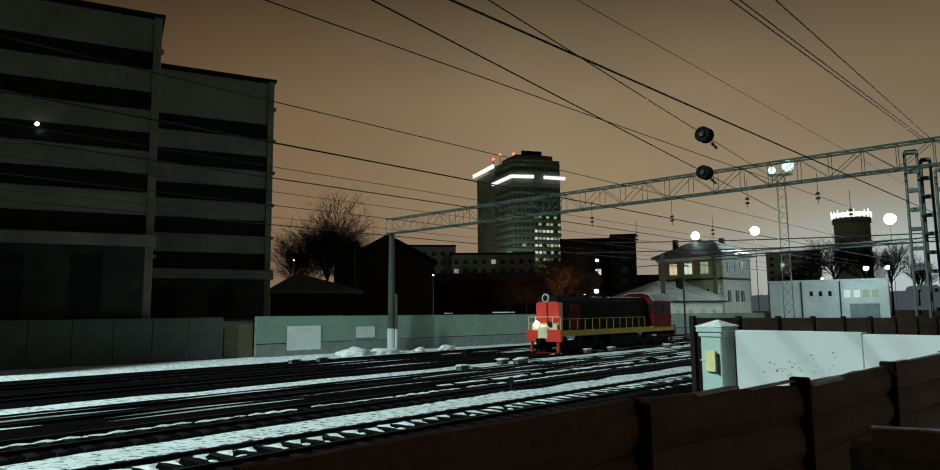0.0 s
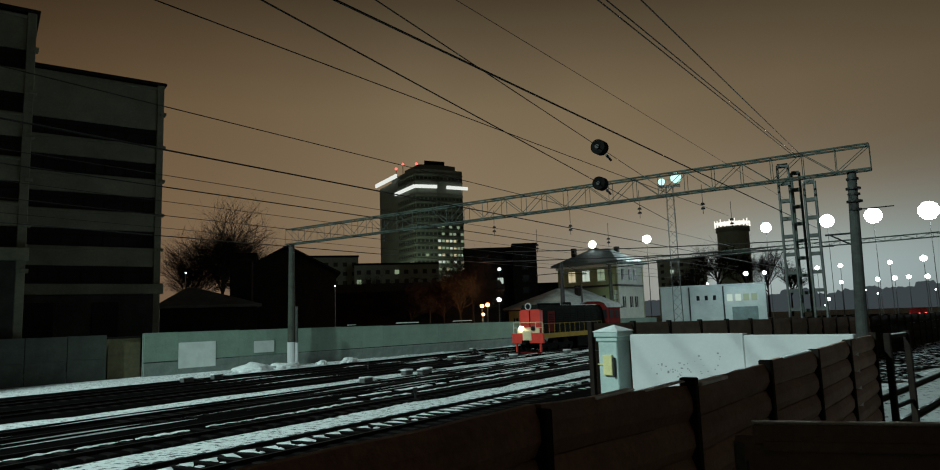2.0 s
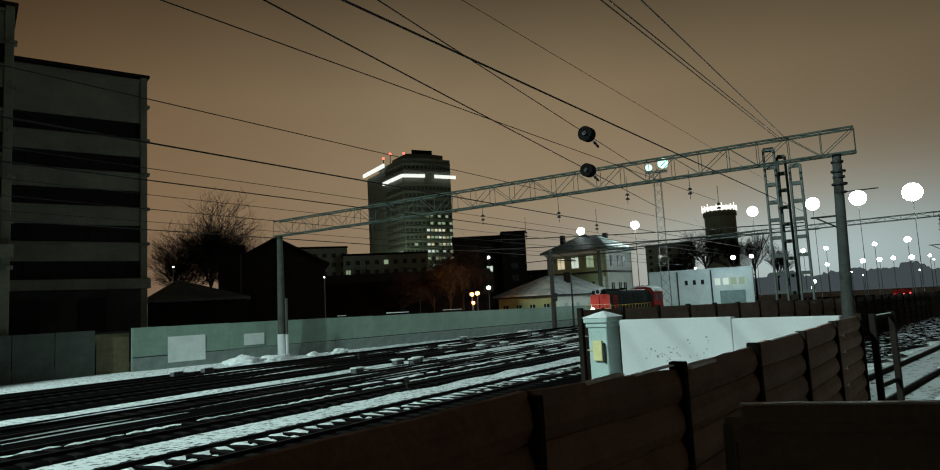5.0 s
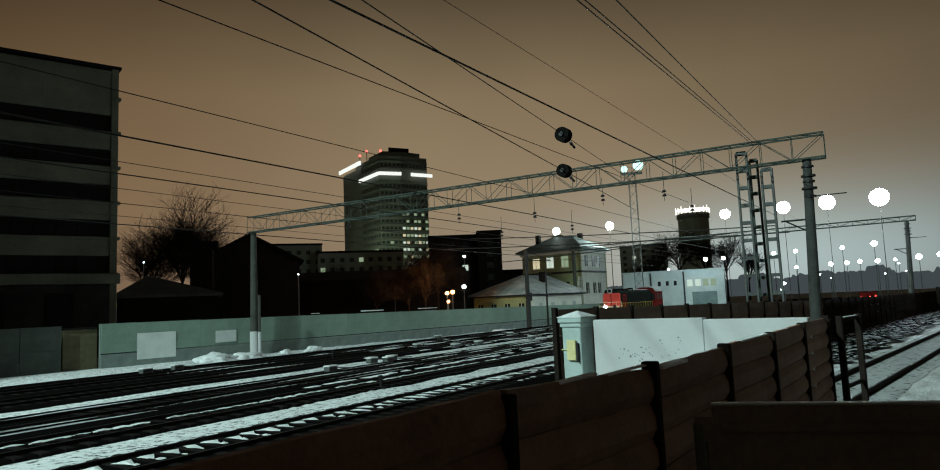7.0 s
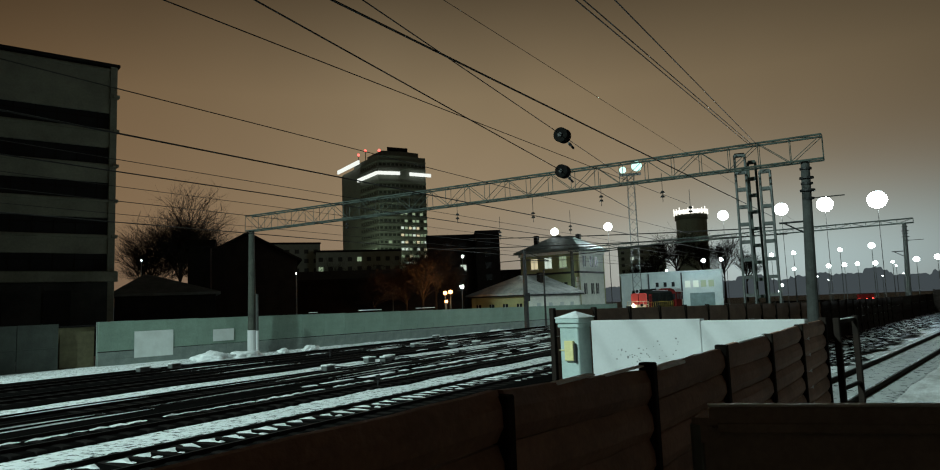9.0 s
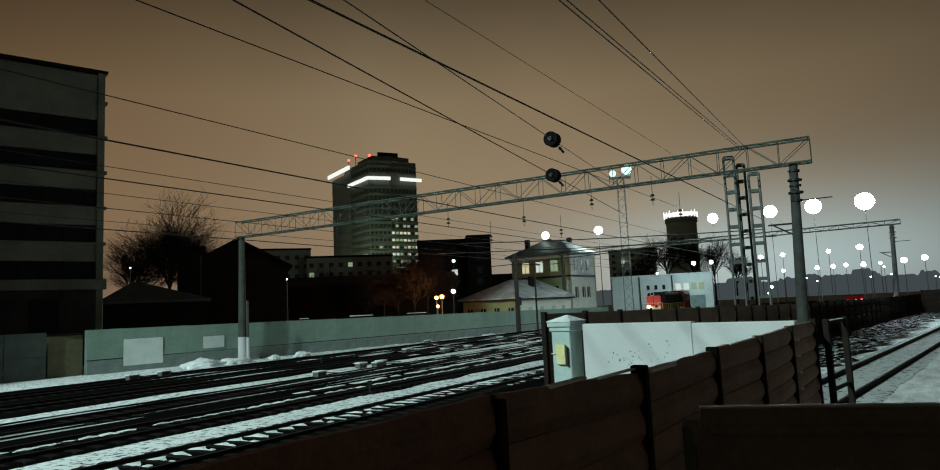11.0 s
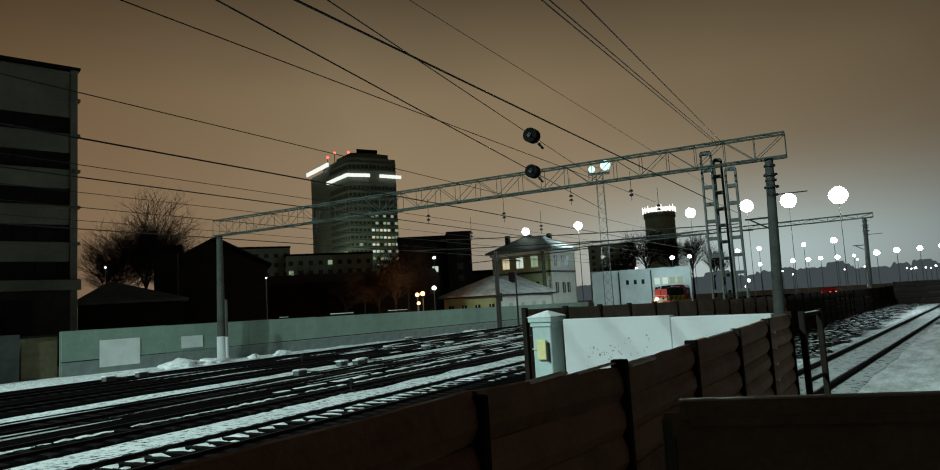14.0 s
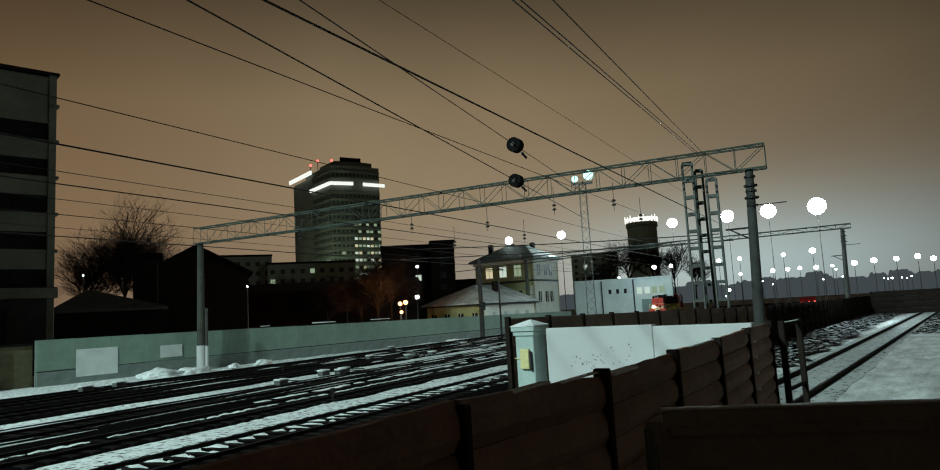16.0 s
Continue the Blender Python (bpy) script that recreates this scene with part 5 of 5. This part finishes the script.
def end_wall():
    """The whitewashed wall that closes the siding, with its pillar."""
    w = thing("white_wall", pose(*F(13.95, 8.10), 0, 0, 38.2 - 90), "whitewashed concrete wall with soot marks closing the siding", "wall", kind="structure")
    part("wall_slab", boxes((0, -0.12, -0.1, 2.6, 0.12, 2.61), bevel=0.015), M["white"], w)
    part("wall_slab", boxes((2.61, -0.13, -0.1, 4.62, 0.11, 2.575), bevel=0.015), M["white"], w)
    rnd = random.Random(5)
    for k in range(46):
        x, z = (rnd.gauss(1.0, 0.32), rnd.gauss(1.83, 0.09)) if k < 34 else (rnd.uniform(1.5, 2.3), rnd.uniform(1.75, 2.2))
        r = rnd.uniform(0.006, 0.02)
        part("soot_mark", prism(bmesh.new(), [(x - r, -0.1235), (x + r * rnd.uniform(0.6, 1.6), -0.1235), (x, -0.1205)], z, z + r * rnd.uniform(1.0, 2.2)), M["soot"], w)
    p = thing("gate_pillar", pose(5.60, 15.28, 0, 0, 0, 38.2 - 90), "pale green concrete gate pillar with a snowy cap", "pillar", kind="structure")
    part("shaft", boxes((-0.25, -0.28, -0.1, 0.25, 0.28, 2.52), bevel=0.02), M["pillar"], p)
    part("cap_course", boxes((-0.32, -0.35, 2.563, 0.32, 0.35, 2.68), (-0.285, -0.315, 2.46, 0.285, 0.315, 2.562), bevel=0.015), M["pillar"], p)
    bm = bmesh.new()
    base = [bm.verts.new((sx * 0.33, sy * 0.36, 2.683)) for sx, sy in ((-1, -1), (1, -1), (1, 1), (-1, 1))]
    mid = [bm.verts.new((v.co.x, v.co.y, 2.70)) for v in base]
    tip = bm.verts.new((0.03, 0, 2.84))
    bm.faces.new(base[::-1])
    for i in range(4):
        j = (i + 1) % 4
        bm.faces.new((base[i], base[j], mid[j], mid[i]))
        bm.faces.new((mid[i], mid[j], tip))
    part("snow_cap", bm, M["snow"], p, "snow-covered pyramid cap")
    bx = thing("switch_box", pose(5.60, 15.28, 0, 0, 0, 38.2 - 90), "small yellow electrical box fixed to the pillar", "electrical box")
    part("box_body", boxes((-0.10, -0.36, 1.70, 0.14, -0.283, 2.16), bevel=0.012), M["yellow"], bx)
    # dark strip stands for the shadow the box casts on the pillar
    part("box_side", boxes((0.143, -0.35, 1.66, 0.20, -0.284, 2.10), bevel=0.01), M["dark"], bx)
    part("conduit", rods(((-0.27, -0.30, 1.94), (-0.10, -0.30, 1.94), 0.013)), M["yellow"], bx)


end_wall()


def parapet_board():
    """The dark board close to the viewpoint."""
    a, b = Vector(B(30.24, 3.0)), Vector(B(52.0, 3.35))
    w = b - a
    p = thing("parapet_board", pose(a.x, a.y, 0, 0, 0, math.degrees(math.atan2(w.y, w.x))), "dark sheet-metal parapet board with a pale top edge", "parapet", kind="structure")
    part("lip", boxes((0.0, -0.03, 2.565, 2.4, 0.02, 2.640), (0.03, -0.036, 2.54, 2.4, -0.0305, 2.58), bevel=0.006), M["board"], p)
    part("sheet", boxes((-0.03, -0.012, 0.0, 2.4, 0.018, 2.562), bevel=0.006), M["board"], p)
    part("end_post", boxes((-0.075, -0.03, 0.0, -0.032, 0.02, 2.575), bevel=0.008), M["fence_low"], p, "worn grey end post")
    part("end_flap", prism(bmesh.new(), [(-0.07, -0.022), (0.0, -0.034), (0.0, -0.031), (-0.07, -0.018)], 2.50, 2.60), M["board"], p)
    # bright edge line painted as a pale strip in the snow colour
    part("top_edge", boxes((0.0, -0.024, 2.641, 2.4, 0.028, 2.651), bevel=0.003), M["snow"], p, "pale strip painted as the highlight along the top edge")


M["board"] = mat("dull_board_paint", (0.40, 0.34, 0.30), (0.30, 0.26, 0.23), 2, 0.8, bump=0.2)
parapet_board()


def bush(place, seed):
    rnd = random.Random(seed)
    t = thing("weed_clump", pose(*place), "dry weed stalks standing at the fence", "weeds", "dry weeds")
    bm = bmesh.new()
    for _ in range(40):
        a, l = rnd.uniform(0, 6.28), rnd.uniform(0.3, 0.9)
        x, y = rnd.uniform(-0.5, 0.5), rnd.uniform(-0.3, 0.3)
        rod(bm, (x, y, 0), (x + 0.3 * l * math.cos(a), y + 0.3 * l * math.sin(a), l), 0.008, 0.003, seg=3)
    part("stalks", bm, M["twig"], t)


for s, d, k in ((24.0, 8.6, 1), (27.5, 8.9, 2), (31, 8.2, 3), (36, 8.8, 4)):
    bush(F(s, d), k)


# ================= trackside boxes =================
def point_machine(place, label="snow-topped point machine box beside the rails"):
    t = thing("point_machine", pose(*place, 0, 0, 46), label, "point machine", "point machines in the yard")
    part("housing", boxes((-0.32, -0.2, 0.0, 0.32, 0.2, 0.24), bevel=0.04), M["steel_dark"], t)
    part("lid", boxes((-0.34, -0.22, 0.243, 0.34, 0.22, 0.32), bevel=0.03), M["snow"], t)
    part("drive_rod", rods(((0.2, -0.28, 0.2), (0.2, -1.3, 0.2), 0.03)), M["dark"], t)


for s, d in ((25.0, 24.6), (29.5, 25.8), (30.0, 25.0), (30.9, 25.5), (40.6, 31.0), (40.5, 27.5), (43.5, 27.4), (52, 37.2), (55.5, 31.4), (49.5, 26.0), (22.1, 35.9), (24.1, 36.0)):
    point_machine(T(s, d, 0.02))


def dwarf_signal(place):
    t = thing("dwarf_signal", pose(*place, 0, 0, 46), "short dark marker post between the tracks", "marker post", "marker posts in the yard")
    part("post", rods(((0, 0, 0), (0, 0, 0.30), 0.04)), M["dark"], t)
    part("plate", boxes((-0.12, -0.02, 0.30, 0.12, 0.02, 0.45), bevel=0.01), M["dark"], t)


for s, d in ((20.6, 17.6), (32.3, 31.6)):
    dwarf_signal(T(s, d, 0.02))

# ================= locomotive =================
def locomotive():
    """Shunting engine; +x is its lit front end."""
    e = thing("locomotive", pose(0, 0, 0), "red and dark green diesel shunting locomotive with a yellow stripe", "locomotive")
    z = 0.32
    part("frame", boxes((-8.1, -1.45, 1.15 + z, 8.1, 1.45, 1.33 + z), bevel=0.02), M["black"], e)
    for y0, y1 in ((-1.50, -1.453), (1.453, 1.50)):
        part("side_stripe", boxes((-8.1, y0, 1.10 + z, 8.1, y1, 1.50 + z), bevel=0.008), M["stripe"], e, "yellow side sill")
    part("walkway", boxes((-8.1, -1.45, 1.333 + z, 8.1, 1.45, 1.38 + z)), M["black"], e)
    hood = [(-0.95, 1.4 + z), (0.95, 1.4 + z), (0.95, 3.55 + z), (0.70, 3.85 + z), (-0.70, 3.85 + z), (-0.95, 3.55 + z)]
    part("long_hood", profile(bmesh.new(), hood, -4.6, 7.35), M["hood"], e, "dark green engine hood")
    part("hood_nose", profile(bmesh.new(), [(-1.0, 1.4 + z), (1.0, 1.4 + z), (1.0, 3.40 + z), (0.74, 3.52 + z), (-0.74, 3.52 + z), (-1.0, 3.40 + z)], 7.353, 7.8), M["red"], e, "bright red hood end")
    part("nose_top", profile(bmesh.new(), [(-0.9, 3.53 + z), (0.9, 3.53 + z), (0.74, 3.92 + z), (-0.74, 3.92 + z)], 6.95, 7.78), M["hood"], e)
    part("nose_ridge", boxes((7.802, -0.04, 1.5 + z, 7.85, 0.04, 3.4 + z)), M["red_dark"], e)
    for x in (-4.0, -2.6, -1.2, 0.2, 1.6, 3.0, 4.4, 5.8):
        for sy in (-1, 1):
            dr = part("hood_door", boxes((x - 0.62, sy * 0.955 - 0.02, 1.6 + z, x + 0.62, sy * 0.955 + 0.02, 3.35 + z), bevel=0.01), M["red_dark"] if x > 5 else M["hood"], e)
            bm = bmesh.new()
            for k in range(5):
                box(bm, x - 0.45, sy * 0.978 - 0.012, 2.4 + z + 0.16 * k, x + 0.45, sy * 0.978 + 0.012, 2.47 + z + 0.16 * k)
            part("louvre", bm, M["black"], dr)
    part("roof_fan", rods(((5.3, 0, 3.85 + z), (5.3, 0, 4.05 + z), 0.62), ((3.6, 0, 3.85 + z), (3.6, 0, 4.05 + z), 0.62), seg=20), M["black"], e)
    part("exhaust", boxes((0.6, -0.25, 3.853 + z, 1.3, 0.25, 4.15 + z), bevel=0.03), M["black"], e)
    part("hood_snow", boxes((-4.3, -0.5, 3.853 + z, 0.4, 0.5, 3.90 + z), (1.5, -0.5, 3.853 + z, 2.8, 0.5, 3.89 + z), bevel=0.015), M["snow"], e, "thin snow on the hood")
    cab = [(-1.5, 1.4 + z), (1.5, 1.4 + z), (1.5, 3.55 + z), (1.2, 3.98 + z), (0.6, 4.18 + z), (-0.6, 4.18 + z), (-1.2, 3.98 + z), (-1.5, 3.55 + z)]
    c = part("cab", profile(bmesh.new(), cab, -7.6, -4.603), M["red_dark"], e, "red driver's cab in the darker shaded red")
    roof = [(-1.58, 3.57 + z), (-1.26, 4.02 + z), (-0.62, 4.23 + z), (0.62, 4.23 + z), (1.26, 4.02 + z), (1.58, 3.57 + z), (1.62, 3.6 + z), (1.3, 4.08 + z), (0.64, 4.29 + z), (-0.64, 4.29 + z), (-1.3, 4.08 + z), (-1.62, 3.6 + z)]
    bm = profile(bmesh.new(), roof, -7.8, -4.4)
    bmesh.ops.recalc_face_normals(bm, faces=bm.faces)
    part("cab_roof", bm, M["roof_snow"], e, "thinly snowed rounded cab roof")
    for sy in (-1, 1):
        for x in (-6.8, -5.5):
            part("cab_window", boxes((x - 0.45, sy * 1.506 - 0.012, 2.55 + z, x + 0.45, sy * 1.506 + 0.012, 3.35 + z), bevel=0.005), M["glass"], c)
    for y in (-1.2, 1.2):
        part("cab_front_window", boxes((-4.595, y - 0.22, 2.5 + z, -4.58, y + 0.22, 3.35 + z)), M["glass"], c)
    # ends
    for sx, key in ((1, "red"), (-1, "red_dark")):
        part("buffer_beam", boxes((min(sx * 8.1, sx * 8.35), -1.5, 0.72 + z, max(sx * 8.1, sx * 8.35), 1.5, 1.55 + z), bevel=0.02), M[key], e, "red buffer beam")
        part("plough", boxes((min(sx * 8.0, sx * 8.3), -1.2, 0.05, max(sx * 8.0, sx * 8.3), 1.2, 0.32), bevel=0.02), M["red_dark"], e)
        for y in (-1.15, 1.15):
            part("plough_arm", boxes((min(sx * 8.05, sx * 8.25), y - 0.06, 0.32, max(sx * 8.05, sx * 8.25), y + 0.06, 0.72 + z)), M[key], e)
        part("coupler", boxes((min(sx * 8.35, sx * 8.95), -0.22, 0.62 + z, max(sx * 8.35, sx * 8.95), 0.22, 0.98 + z), bevel=0.05), M["black"], e)
        part("coupler_plate", boxes((min(sx * 8.352, sx * 8.40), -0.42, 0.95 + z, max(sx * 8.352, sx * 8.40), 0.42, 1.72 + z), bevel=0.01), M["cream"], e, "cream plate above the coupler")
        rail = [((sx * 8.2, y, 1.5 + z), (sx * 8.2, y, 2.45 + z), 0.025) for y in (-1.4, -0.75, 0.75, 1.4)]
        rail += [((sx * 8.2, -1.4, 2.45 + z), (sx * 8.2, 1.4, 2.45 + z), 0.025), ((sx * 8.2, -1.4, 2.0 + z), (sx * 8.2, 1.4, 2.0 + z), 0.02)]
        part("end_railing", rods(*rail, seg=6), M["cream"], e, "cream end railing")
    part("end_panel", boxes((8.12, -1.1, 1.553 + z, 8.19, 1.1, 1.95 + z), bevel=0.01), M["cream"], e)
    for y, key in ((-0.55, "headlight"), (0.55, "glass")):
        hd = part("headlight", rods(((8.19, y, 1.95 + z), (8.34, y, 1.95 + z), 0.19), seg=16), M["dark"], e)
        part("lens", ball(bmesh.new(), (8.34, y, 1.95 + z), 0.21 if key == "headlight" else 0.16, 14, 8, (0.5, 1, 1)), M[key], hd, "lit headlamp" if key == "headlight" else "")
    top = part("top_lamp", rods(((7.78, -0.1, 3.78 + z), (7.88, -0.1, 3.78 + z), 0.30), seg=20), M["white"], e, "white-rimmed top lamp")
    part("top_lamp_glass", rods(((7.881, -0.1, 3.78 + z), (7.90, -0.1, 3.78 + z), 0.22), seg=16), M["glass"], top)
    side = []
    for i in range(13):
        x = -3.2 + 11.3 * i / 12
        for y in (-1.46, 1.46):
            side.append(((x, y, 1.5 + z), (x, y, 2.3 + z), 0.02))
    for y in (-1.46, 1.46):
        part("side_railing", rods(*[s for s in side if s[0][1] == y], ((-3.2, y, 2.3 + z), (8.1, y, 2.3 + z), 0.02), seg=5), M["stripe"], e)
    part("fuel_tank", boxes((-2.2, -1.3, 0.42, 1.8, 1.3, 1.1 + z), bevel=0.08), M["black"], e)
    part("tank_marks", boxes((-0.9, -1.32, 0.62, 0.3, -1.303, 0.72), bevel=0.004), M["white"], e)
    wheels = []
    for cx in (-5.0, 5.0):
        bogie = part("bogie", boxes((cx - 2.7, -1.12, 0.5, cx + 2.7, -0.98, 0.98), (cx - 2.7, 0.98, 0.5, cx + 2.7, 1.12, 0.98), (cx - 0.2, -0.98, 0.6, cx + 0.2, 0.98, 0.95), bevel=0.02), M["black"], e)
        for dx in (-2.0, 0.0, 2.0):
            wh = part("wheelset", rods(((0, -0.95, 0), (0, 0.95, 0), 0.09)), M["rail"], e)
            for y in (-0.80, 0.66):
                part("wheel", rods(((0, y, 0), (0, y + 0.14, 0), 0.525), seg=24), M["rail"], wh)
            part("crank_pin", rods(((0.3, -0.9, 0), (0.3, -0.802, 0), 0.07), seg=8), M["rail_top"], wh)
            wheels.append((wh, cx + dx))
            for sy in (-1, 1):
                part("axle_box", boxes((cx + dx - 0.2, sy * 1.2 - 0.075, 0.38, cx + dx + 0.2, sy * 1.2 + 0.075, 0.75), bevel=0.03), M["black"], bogie)
    for sx in (-1, 1):
        for sy in (-1, 1):
            st = [(sx * 7.6 - 0.3, sy * 1.42 - 0.06, 0.3 + 0.35 * k, sx * 7.6 + 0.3, sy * 1.42 + 0.06, 0.34 + 0.35 * k) for k in range(3)]
            for one in st:
                part("step", boxes(one), M["black"], e)
    return e, wheels


LOCO, WHEELS = locomotive()


def front_at(t):
    """How far along its track the engine's lit end has come."""
    return 37.843 + 5.5046 * t + -0.00786 * t ** 2 + -0.000078 * t ** 3


def motions():
    times = [0.1 * i for i in range(161)]
    walk(LOCO, [(t, pose(*T(front_at(t) + 8.35, 29.3, -0.171), 0, 0, 226)) for t in times])
    for wheel, x in WHEELS:
        walk(wheel, [(t, pose(x, 0, 0.84 - 0.0, 0, math.degrees(-(front_at(t) - front_at(0.0)) / 0.525), 0)) for t in times])


motions()
